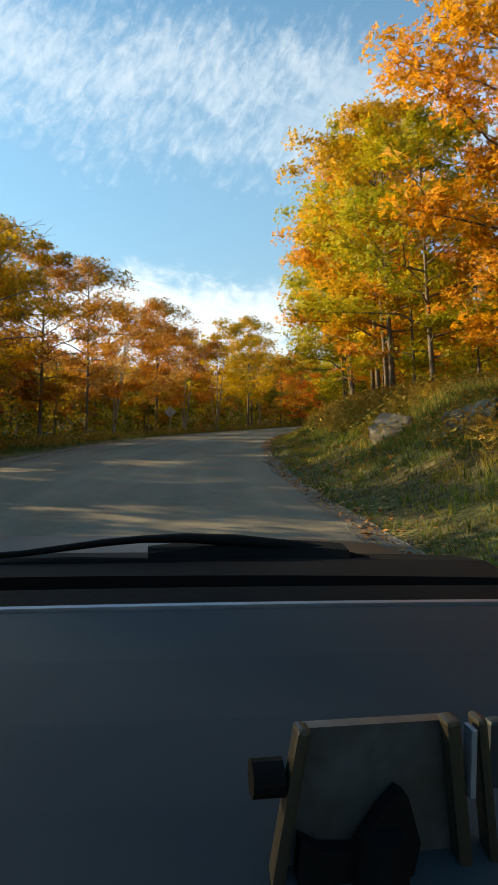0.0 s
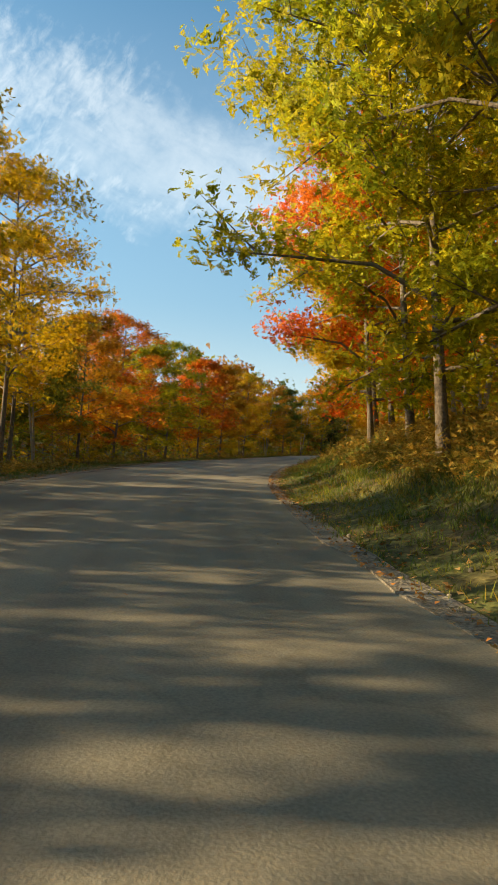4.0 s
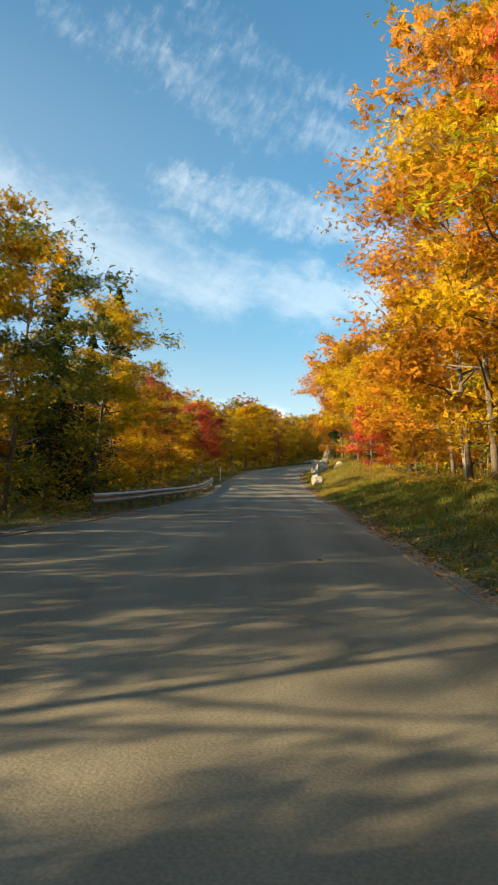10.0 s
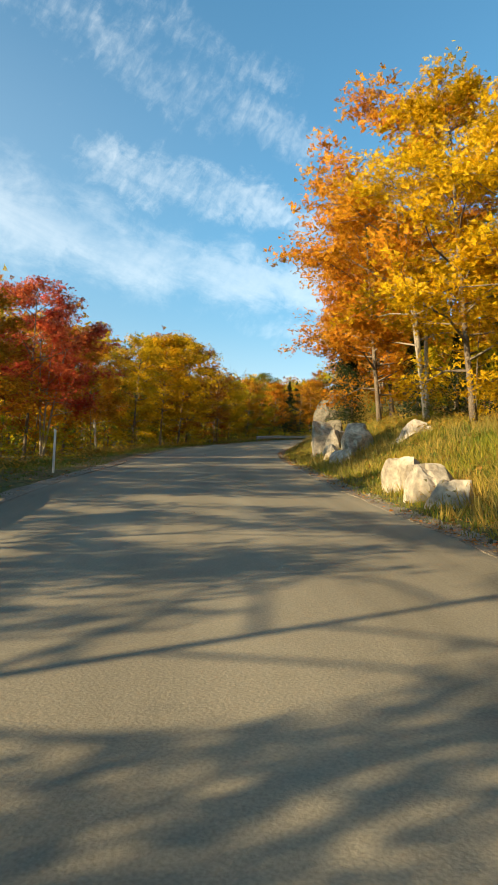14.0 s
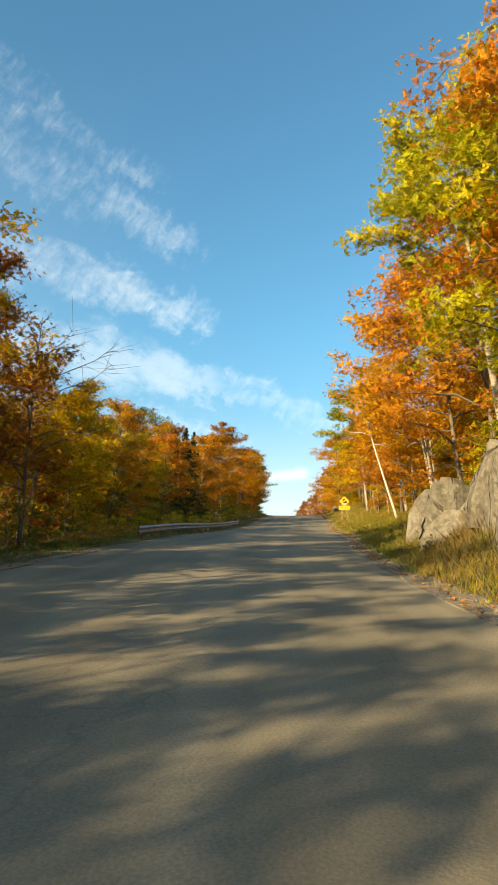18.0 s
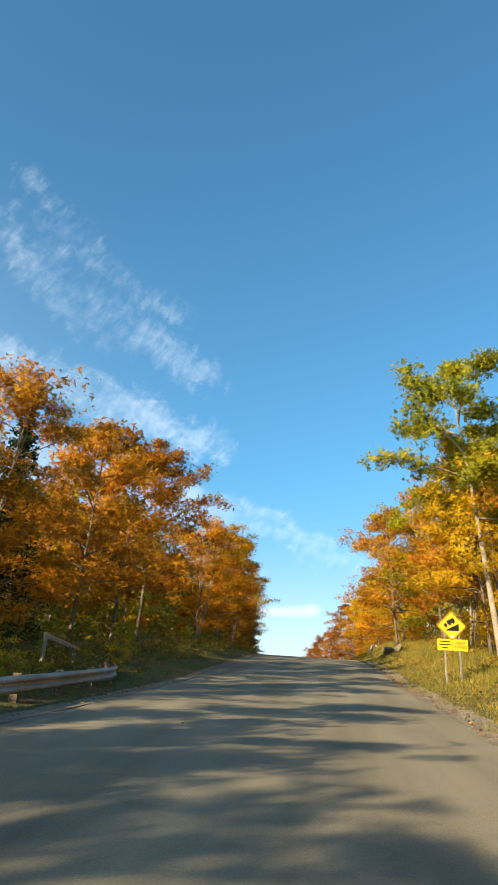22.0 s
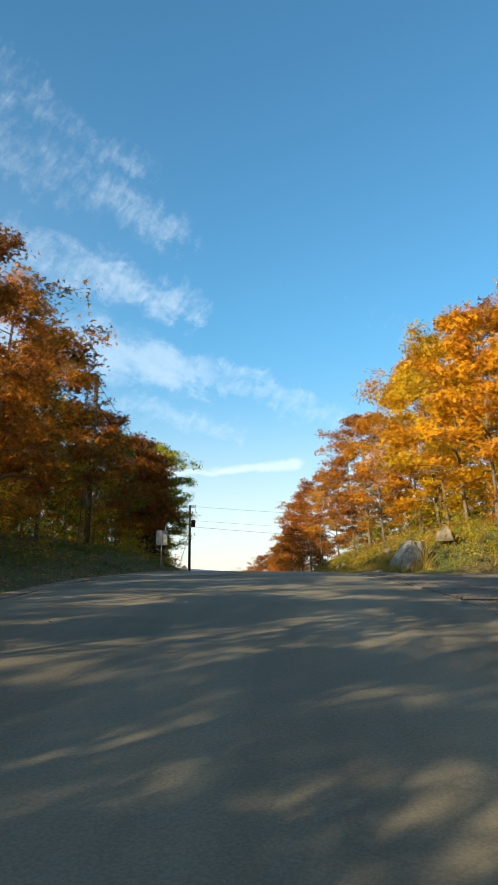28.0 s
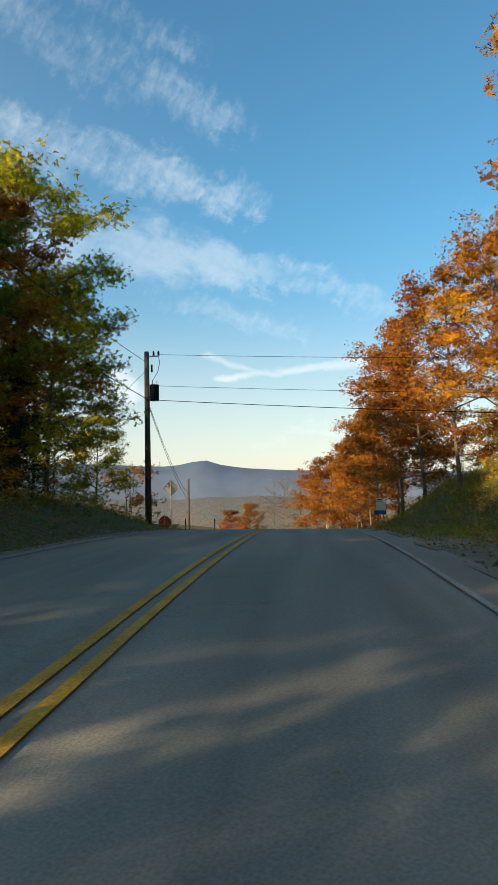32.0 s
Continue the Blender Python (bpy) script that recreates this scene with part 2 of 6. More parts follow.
    v = t.nodes.new("ShaderNodeMapRange")
    v.inputs["From Min"].default_value, v.inputs["From Max"].default_value = 0.3, 0.7
    v.inputs["To Min"].default_value, v.inputs["To Max"].default_value = 1 - vary, 1 + vary
    L(n2.outputs["Fac"], v.inputs["Value"])
    if lobes:
        L(calc("MULTIPLY", v.outputs[0], calc("ADD", calc("MULTIPLY", own_leaf.outputs[0], 0.75), 0.60)), hsv.inputs["Value"])
    else:
        L(v.outputs[0], hsv.inputs["Value"])
    b = t.nodes.new("ShaderNodeBsdfPrincipled")
    b.inputs["Roughness"].default_value, b.inputs["Metallic"].default_value = rough, metal
    b.inputs["Specular IOR Level"].default_value = spec
    L(hsv.outputs[0], b.inputs["Base Color"])
    if bump:
        bp = t.nodes.new("ShaderNodeBump")
        bp.inputs["Strength"].default_value, bp.inputs["Distance"].default_value = bump, 0.05
        L(n2.outputs["Fac"], bp.inputs["Height"])
        L(bp.outputs[0], b.inputs["Normal"])
    o = t.nodes.new("ShaderNodeOutputMaterial")
    if transl:
        tr = t.nodes.new("ShaderNodeBsdfTranslucent")
        L(hsv.outputs[0], tr.inputs["Color"])
        ms = t.nodes.new("ShaderNodeMixShader")
        ms.inputs[0].default_value = transl
        L(b.outputs[0], ms.inputs[1])
        L(tr.outputs[0], ms.inputs[2])
        if lobes:
            gap = t.nodes.new("ShaderNodeBsdfTransparent")
            cut = t.nodes.new("ShaderNodeMixShader")
            L(leaf, cut.inputs[0])
            L(gap.outputs[0], cut.inputs[1])
            L(ms.outputs[0], cut.inputs[2])
            L(cut.outputs[0], o.inputs["Surface"])
        else:
            L(ms.outputs[0], o.inputs["Surface"])
    else:
        L(b.outputs[0], o.inputs["Surface"])
    MATS[name] = m
    return m


def leafmat(name, base, second):
    return material(name, base, rough=0.55, vary=0.36, scale=0.55, fine=7.0, bump=0, second=second, spec=0.08, island=0.45, transl=0.42, lobes=name != "spruce_needles")


LEAF = {
    "gold": leafmat("gold_leaves", (0.62, 0.43, 0.016), (0.58, 0.34, 0.012)),
    "orange": leafmat("orange_leaves", (0.58, 0.31, 0.022), (0.52, 0.20, 0.016)),
    "rust": leafmat("rust_leaves", (0.42, 0.19, 0.022), (0.31, 0.10, 0.018)),
    "flame": leafmat("flame_leaves", (0.72, 0.26, 0.018), (0.66, 0.14, 0.016)),
    "amber": leafmat("amber_leaves", (0.66, 0.37, 0.014), (0.60, 0.25, 0.010)),
    "red": leafmat("crimson_leaves", (0.56, 0.085, 0.05), (0.60, 0.17, 0.05)),
    "lime": leafmat("yellow_green_leaves", (0.30, 0.33, 0.018), (0.50, 0.40, 0.015)),
    "olive": leafmat("olive_leaves", (0.17, 0.21, 0.025), (0.38, 0.34, 0.02)),
    "green": leafmat("green_leaves", (0.12, 0.16, 0.025), (0.28, 0.26, 0.03)),
    "pale": leafmat("pale_orange_leaves", (0.62, 0.38, 0.10), (0.58, 0.26, 0.05)),
    "yellow": leafmat("yellow_leaves", (0.72, 0.54, 0.03), (0.66, 0.42, 0.02)),
    "spruce": leafmat("spruce_needles", (0.025, 0.05, 0.02), (0.05, 0.075, 0.025)),
}
BARK = material("grey_brown_bark", (0.12, 0.092, 0.065), 0.9, 0.4, 0.9, 18, 0.8, second=(0.20, 0.165, 0.125))
PALE_BARK = material("pale_grey_bark", (0.33, 0.29, 0.225), 0.85, 0.35, 1.5, 20, 0.6, second=(0.26, 0.22, 0.17))
BIRCH = material("birch_bark", (0.62, 0.58, 0.50), 0.75, 0.2, 2.5, 12, 0.4, second=(0.42, 0.37, 0.30))


def asphalt(name, base, second, crack):
    """Worn asphalt: grit, long wheel-worn streaks, dull patches and thin cracks, laid out along and across the road."""
    m = bpy.data.materials.new(name)
    m.use_nodes = True
    t = m.node_tree
    t.nodes.clear()
    L = t.links.new

    def nz(vec, scale, detail):
        n = t.nodes.new("ShaderNodeTexNoise")
        n.inputs["Scale"].default_value, n.inputs["Detail"].default_value = scale, detail
        L(vec, n.inputs["Vector"])
        return n.outputs["Fac"]

    def mp(vec, sc):
        n = t.nodes.new("ShaderNodeMapping")
        n.inputs["Scale"].default_value = sc
        L(vec, n.inputs[0])
        return n.outputs[0]

    def rg(v, a, b, c, d):
        n = t.nodes.new("ShaderNodeMapRange")
        for key, val in (("From Min", a), ("From Max", b), ("To Min", c), ("To Max", d)):
            n.inputs[key].default_value = val
        L(v, n.inputs["Value"])
        return n.outputs[0]

    def mul(a, b):
        n = t.nodes.new("ShaderNodeMath")
        n.operation = "MULTIPLY"
        L(a, n.inputs[0])
        L(b, n.inputs[1])
        return n.outputs[0]

    tc = t.nodes.new("ShaderNodeTexCoord")
    uv, ob = tc.outputs["UV"], tc.outputs["Object"]
    streak = nz(mp(uv, (0.05, 0.9, 1)), 1.6, 4)
    patch = nz(mp(uv, (0.16, 0.45, 1)), 1.0, 3)
    grit = nz(ob, 55, 4)
    vo = t.nodes.new("ShaderNodeTexVoronoi")
    vo.feature = "DISTANCE_TO_EDGE"
    vo.inputs["Scale"].default_value = 0.42
    wv = t.nodes.new("ShaderNodeVectorMath")
    nn = t.nodes.new("ShaderNodeTexNoise")
    nn.inputs["Scale"].default_value, nn.inputs["Detail"].default_value = 1.3, 5
    L(uv, nn.inputs["Vector"])
    wv.operation = "MULTIPLY_ADD"
    L(nn.outputs["Color"], wv.inputs[0])
    wv.inputs[1].default_value = (1.6, 1.6, 0)
    L(mp(uv, (0.35, 0.8, 1)), wv.inputs[2])
    L(wv.outputs[0], vo.inputs["Vector"])
    cracks = rg(vo.outputs["Distance"], 0.0, 0.014, crack, 1.0)
    gate = rg(patch, 0.45, 0.55, 0.0, 1.0)
    mg = t.nodes.new("ShaderNodeMix")
    mg.data_type = "FLOAT"
    L(gate, mg.inputs[0])
    mg.inputs[2].default_value = 1.0
    L(cracks, mg.inputs[3])
    val = mul(mul(rg(streak, 0.3, 0.7, 0.80, 1.18), rg(grit, 0.25, 0.75, 0.78, 1.2)), mg.outputs[0])
    mx = t.nodes.new("ShaderNodeMix")
    mx.data_type = "RGBA"
    L(rg(patch, 0.35, 0.65, 0, 1), mx.inputs[0])
    mx.inputs[6].default_value, mx.inputs[7].default_value = (*base, 1), (*second, 1)
    hs = t.nodes.new("ShaderNodeHueSaturation")
    L(mx.outputs[2], hs.inputs["Color"])
    L(val, hs.inputs["Value"])
    b = t.nodes.new("ShaderNodeBsdfPrincipled")
    b.inputs["Roughness"].default_value = 0.88
    b.inputs["Specular IOR Level"].default_value = 0.25
    L(hs.outputs[0], b.inputs["Base Color"])
    bp = t.nodes.new("ShaderNodeBump")
    bp.inputs["Strength"].default_value, bp.inputs["Distance"].default_value = 0.35, 0.01
    L(grit, bp.inputs["Height"])
    L(bp.outputs[0], b.inputs["Normal"])
    o = t.nodes.new("ShaderNodeOutputMaterial")
    L(b.outputs[0], o.inputs["Surface"])
    return m


ASPHALT = asphalt("worn_asphalt", (0.245, 0.220, 0.158), (0.195, 0.176, 0.126), 0.82)
ASPHALT_LIGHT = asphalt("pale_dry_asphalt", (0.30, 0.272, 0.215), (0.26, 0.238, 0.19), 0.85)
GRAVEL = material("shoulder_gravel", (0.27, 0.24, 0.185), 0.95, 0.5, 1.5, 24, 0.8, second=(0.18, 0.152, 0.11))
TRACK_GRAVEL = material("track_gravel", (0.21, 0.19, 0.155), 0.95, 0.5, 0.8, 22, 0.9, second=(0.15, 0.135, 0.11))
SOIL = material("forest_floor", (0.11, 0.082, 0.032), 0.95, 0.6, 0.6, 9, 1.0, second=(0.085, 0.10, 0.026))
GRASS = material("grass_blades", (0.155, 0.205, 0.016), 0.7, 0.35, 0.35, 4, 0, second=(0.35, 0.25, 0.032), island=0.4, transl=0.35)
LITTER = material("fallen_leaves", (0.46, 0.18, 0.035), 0.8, 0.3, 2, 9, 0, second=(0.36, 0.22, 0.07), island=0.6)
ROCK = material("grey_granite", (0.21, 0.18, 0.13), 0.92, 0.5, 0.7, 4, 0.5, second=(0.085, 0.075, 0.055))


def ledge_rock(name):
    """Bedrock: grey-brown with pale lichen, dark joints running mostly upright, and coarse relief."""
    m = bpy.data.materials.new(name)
    m.use_nodes = True
    t = m.node_tree
    t.nodes.clear()
    L = t.links.new
    tc = t.nodes.new("ShaderNodeTexCoord")
    geo = t.nodes.new("ShaderNodeNewGeometry")

    def nz(scale, detail, sq=(1, 1, 1)):
        mp = t.nodes.new("ShaderNodeMapping")
        mp.inputs["Scale"].default_value = sq
        L(geo.outputs["Position"], mp.inputs[0])
        n = t.nodes.new("ShaderNodeTexNoise")
        n.inputs["Scale"].default_value, n.inputs["Detail"].default_value = scale, detail
        L(mp.outputs[0], n.inputs["Vector"])
        return n

    def rg(v, a, b, c, d):
        n = t.nodes.new("ShaderNodeMapRange")
        for key, val in (("From Min", a), ("From Max", b), ("To Min", c), ("To Max", d)):
            n.inputs[key].default_value = val
        L(v, n.inputs["Value"])
        return n.outputs[0]

    def mth(op, a, b):
        n = t.nodes.new("ShaderNodeMath")
        n.operation = op
        for i, q in enumerate((a, b)):
            if isinstance(q, (int, float)):
                n.inputs[i].default_value = q
            else:
                L(q, n.inputs[i])
        return n.outputs[0]

    bend = nz(0.9, 4)
    wv = t.nodes.new("ShaderNodeVectorMath")
    wv.operation = "MULTIPLY_ADD"
    L(bend.outputs["Color"], wv.inputs[0])
    wv.inputs[1].default_value = (0.7, 0.7, 0.7)
    sc = t.nodes.new("ShaderNodeMapping")
    sc.inputs["Scale"].default_value = (1.3, 1.3, 0.5)
    sc.inputs["Rotation"].default_value = (0.25, 0.15, 0.0)
    L(geo.outputs["Position"], sc.inputs[0])
    L(sc.outputs[0], wv.inputs[2])
    vo = t.nodes.new("ShaderNodeTexVoronoi")
    vo.feature = "DISTANCE_TO_EDGE"
    vo.inputs["Scale"].default_value = 1.0
    L(wv.outputs[0], vo.inputs["Vector"])
    patch, grain = nz(1.1, 5), nz(9, 6)
    joint = mth("MAXIMUM", rg(vo.outputs["Distance"], 0.0, 0.03, 0.0, 1.0), rg(nz(0.7, 3).outputs["Fac"], 0.42, 0.56, 0.0, 1.0))
    mx = t.nodes.new("ShaderNodeMix")
    mx.data_type = "RGBA"
    L(rg(patch.outputs["Fac"], 0.38, 0.64, 0, 1), mx.inputs[0])
    mx.inputs[6].default_value, mx.inputs[7].default_value = (0.135, 0.120, 0.088, 1), (0.195, 0.178, 0.138, 1)
    hs = t.nodes.new("ShaderNodeHueSaturation")
    L(mx.outputs[2], hs.inputs["Color"])
    L(mth("MULTIPLY", rg(grain.outputs["Fac"], 0.3, 0.7, 0.65, 1.3), rg(joint, 0, 1, 0.55, 1.0)), hs.inputs["Value"])
    b = t.nodes.new("ShaderNodeBsdfPrincipled")
    b.inputs["Roughness"].default_value = 0.93
    b.inputs["Specular IOR Level"].default_value = 0.2
    L(hs.outputs[0], b.inputs["Base Color"])
    bp = t.nodes.new("ShaderNodeBump")
    bp.inputs["Strength"].default_value, bp.inputs["Distance"].default_value = 0.9, 0.12
    L(mth("ADD", mth("MULTIPLY", joint, 0.6), mth("ADD", mth("MULTIPLY", patch.outputs["Fac"], 0.8), mth("MULTIPLY", grain.outputs["Fac"], 0.35))), bp.inputs["Height"])
    L(bp.outputs[0], b.inputs["Normal"])
    o = t.nodes.new("ShaderNodeOutputMaterial")
    L(b.outputs[0], o.inputs["Surface"])
    return m


LEDGE = ledge_rock("fractured_bedrock")
ROCK_PALE = material("pale_granite", (0.40, 0.36, 0.285), 0.88, 0.4, 1.4, 7, 1.0, second=(0.22, 0.19, 0.145))
STEEL = material("galvanised_steel", (0.38, 0.37, 0.34), 0.5, 0.2, 1.5, 20, 0.2, metal=0.7, second=(0.27, 0.24, 0.20), spec=0.5)
WOODPOST = material("weathered_post", (0.22, 0.17, 0.12), 0.9, 0.35, 2, 25, 0.5)
POLEWOOD = material("tarred_pole_wood", (0.10, 0.08, 0.06), 0.9, 0.3, 1.2, 22, 0.5)
WHITE_PAINT = material("worn_white_line", (0.40, 0.375, 0.32), 0.8, 0.3, 1.2, 30, 0.1, second=(0.31, 0.285, 0.235))
YELLOW_LINE = material("yellow_line_paint", (0.68, 0.36, 0.03), 0.8, 0.25, 3, 40, 0.1, second=(0.45, 0.25, 0.035))
SIGN_YELLOW = material("sign_yellow", (0.80, 0.46, 0.008), 0.45, 0.06, 2, 10, 0, second=(0.76, 0.42, 0.008), spec=0.5)
SIGN_BLACK = material("sign_black", (0.015, 0.015, 0.015), 0.5, 0.1, 2, 10, 0)
SIGN_WHITE = material("sign_white", (0.72, 0.72, 0.68), 0.5, 0.08, 2, 10, 0, second=(0.62, 0.62, 0.58))
SIGN_BACK = material("bare_aluminium", (0.45, 0.44, 0.41), 0.5, 0.1, 2, 14, 0.05, metal=0.5, second=(0.36, 0.35, 0.33))
BLACKISH = material("black_plastic", (0.006, 0.0065, 0.007), 0.7, 0.15, 4, 60, 0.04, spec=0.08)

# ---- mesh helpers ----


def mesh_of(name, verts, faces, mat, smooth=False):
    me = bpy.data.meshes.new(name)
    me.from_pydata([tuple(map(float, v)) for v in verts], [], [tuple(map(int, q)) for q in faces])
    for q in (mat if isinstance(mat, (list, tuple)) else [mat]):
        me.materials.append(q)
    if smooth:
        me.polygons.foreach_set("use_smooth", [True] * len(me.polygons))
    me.update()
    return me


def bulk_tris(name, V, mat, swell=None):
    """Loose triangles as one mesh; swell gives each a direction towards which its shading is turned, as in a leafy clump."""
    n = len(V)
    if swell is not None:
        V = np.array(V)
        own = np.cross(V[:, 1] - V[:, 0], V[:, 2] - V[:, 0])
        own /= np.linalg.norm(own, axis=1)[:, None] + 1e-9
        back = (own * swell).sum(1) < 0
        V[back] = V[back][:, ::-1]
        own[back] *= -1
        nrm = own * 0.55 + swell
        nrm /= np.linalg.norm(nrm, axis=1)[:, None] + 1e-9
    me = bpy.data.meshes.new(name)
    me.vertices.add(n * 3)
    me.vertices.foreach_set("co", np.asarray(V, np.float32).ravel())
    me.loops.add(n * 3)
    me.loops.foreach_set("vertex_index", np.arange(n * 3, dtype=np.int32))
    me.polygons.add(n)
    me.polygons.foreach_set("loop_start", np.arange(0, n * 3, 3, dtype=np.int32))
    me.materials.append(mat)
    me.update(calc_edges=True)
    uv = me.uv_layers.new(name="spray")
    uv.data.foreach_set("uv", np.tile(np.array([0, 0, 1, 0, 0.5, 0.866], np.float32), n))
    if swell is not None:
        me.polygons.foreach_set("use_smooth", [True] * n)
        me.normals_split_custom_set_from_vertices(np.repeat(nrm, 3, 0))
    return me


def bm_mesh(name, bm, mat, smooth=False):
    me = bpy.data.meshes.new(name)
    bm.to_mesh(me)
    bm.free()
    me.materials.append(mat)
    if smooth:
        me.polygons.foreach_set("use_smooth", [True] * len(me.polygons))
    return me


def part(name, bm, mat, parent, label="", smooth=False, m=None):
    """One mesh object under a thing, from a bmesh or a mesh."""
    me = bm if isinstance(bm, bpy.types.Mesh) else bm_mesh(name, bm, mat, smooth)
    ob = new(name, me)
    ob.parent = parent
    if m is not None:
        ob.matrix_basis = m
    if label:
        ob["label"] = label
    return ob


def box(sx, sy, sz, at=(0, 0, 0), bevel=0.0):
    bm = bmesh.new()
    bmesh.ops.create_cube(bm, size=1, matrix=Matrix.Translation(at) @ Matrix.Diagonal((sx, sy, sz, 1)))
    if bevel:
        bmesh.ops.bevel(bm, geom=bm.edges[:], offset=bevel, segments=2, affect="EDGES", profile=0.6)
    return bm


def cone(r1, r2, h, n=12, at=(0, 0, 0)):
    bm = bmesh.new()
    bmesh.ops.create_cone(bm, cap_ends=True, segments=n, radius1=r1, radius2=r2, depth=h, matrix=Matrix.Translation((at[0], at[1], at[2] + h / 2)))
    return bm


def tube(points, radii, n=6):
    """Tapered tube along points: verts and quads."""
    pts = np.asarray(points, float)
    V, F = [], []
    ref = np.array([0.31, 0.95, 0.05])
    for i, p in enumerate(pts):
        t = pts[min(i + 1, len(pts) - 1)] - pts[max(i - 1, 0)]
        t = t / (np.linalg.norm(t) + 1e-9)
        a = np.cross(t, ref)
        a /= np.linalg.norm(a) + 1e-9
        b = np.cross(t, a)
        for k in range(n):
            w = 2 * math.pi * k / n
            V.append(p + radii[i] * (math.cos(w) * a + math.sin(w) * b))
    for i in range(len(pts) - 1):
        for k in range(n):
            F.append((i * n + k, i * n + (k + 1) % n, (i + 1) * n + (k + 1) % n, (i + 1) * n + k))
    if n > 4:
        F.append(tuple(range(n))[::-1])
        F.append(tuple((len(pts) - 1) * n + k for k in range(n)))
    return V, F


def join(pieces):
    V, F = [], []
    for v, q in pieces:
        o = len(V)
        V += list(v)
        F += [tuple(i + o for i in g) for g in q]
    return V, F


# ---- plan of the road ----
KNOTS = np.array([[float(q) for q in k.split()] for k in (
    "4.9 -29.5 -2.25; 2.0 -11.8 -0.90; -0.9 5.7 0.44; -1.7 24.2 1.95; -0.0 42.1 3.40; 4.6 59.2 4.83; 11.9 75.7 6.39; 21.5 90.9 7.93; 33.7 104.4 9.66; 46.7 116.9 11.06; 59.2 129.5 12.57; 72.0 141.9 14.78; 86.2 153.0 17.05; 102.0 161.9 19.53; 118.7 168.8 21.98; 135.3 175.6 24.17; 152.1 182.3 26.69; 168.7 189.1 29.55; 185.1 196.1 32.16; 201.8 203.6 33.96; 217.9 210.9 34.85; 233.8 219.2 35.29; 249.7 227.6 34.81; 265.7 235.9 33.34; 281.6 244.3 30.88; 297.6 252.7 28.03").split(";")])


def glide(K, step=0.5):
    """Points every step metres along a smooth curve through the knots."""
    out = []
    n = len(K)
    for i in range(n - 1):
        p0, p1, p2, p3 = K[max(i - 1, 0)], K[i], K[i + 1], K[min(i + 2, n - 1)]
        for u in np.linspace(0, 1, 40, endpoint=False):
            out.append(0.5 * ((2 * p1) + (p2 - p0) * u + (2 * p0 - 5 * p1 + 4 * p2 - p3) * u ** 2 + (3 * p1 - p0 - 3 * p2 + p3) * u ** 3))
    out = np.array(out)
    s = np.r_[0, np.cumsum(np.linalg.norm(np.diff(out[:, :2], axis=0), axis=1))]
    q = np.arange(0, s[-1], step)
    return q - 30.0, np.stack([np.interp(q, s, out[:, k]) for k in range(3)], 1)


RS, RP = glide(KNOTS)
RT = np.gradient(RP[:, :2], axis=0)
RT /= np.linalg.norm(RT, axis=1)[:, None]
RN = np.stack([RT[:, 1], -RT[:, 0]], 1)
S_END = float(RS[-1])


def edge_right(s):
    return np.interp(s, [-30, 115, 152, 168, 190, 310, 328, 450], [2.3, 2.35, 3.7, 3.7, 2.8, 3.0, 2.35, 2.35])


def edge_left(s):
    return np.interp(s, [-30, 118, 148, 172, 195, 300, 325, 450], [-4.5, -4.6, -3.1, -2.9, -4.5, -4.6, -5.3, -5.3])


def fbm(x, y, seed=0.0):
    """Cheap smooth noise in -1..1."""
    return (np.sin(0.31 * x + 1.7 + seed) * np.cos(0.27 * y - 0.4 + 2 * seed) + 0.6 * np.sin(0.83 * x - 0.71 * y + 3 * seed) + 0.4 * np.cos(1.9 * x + 1.43 * y + seed)) / 2.0


def ledge_height(s):
    """Height of the rock outcrop's top over the road."""
    return np.interp(s, [180, 184, 186, 188, 190, 195, 200, 206, 209, 213], [0, 0.8, 1.4, 2.2, 3.2, 4.0, 3.4, 2.4, 1.9, 0])


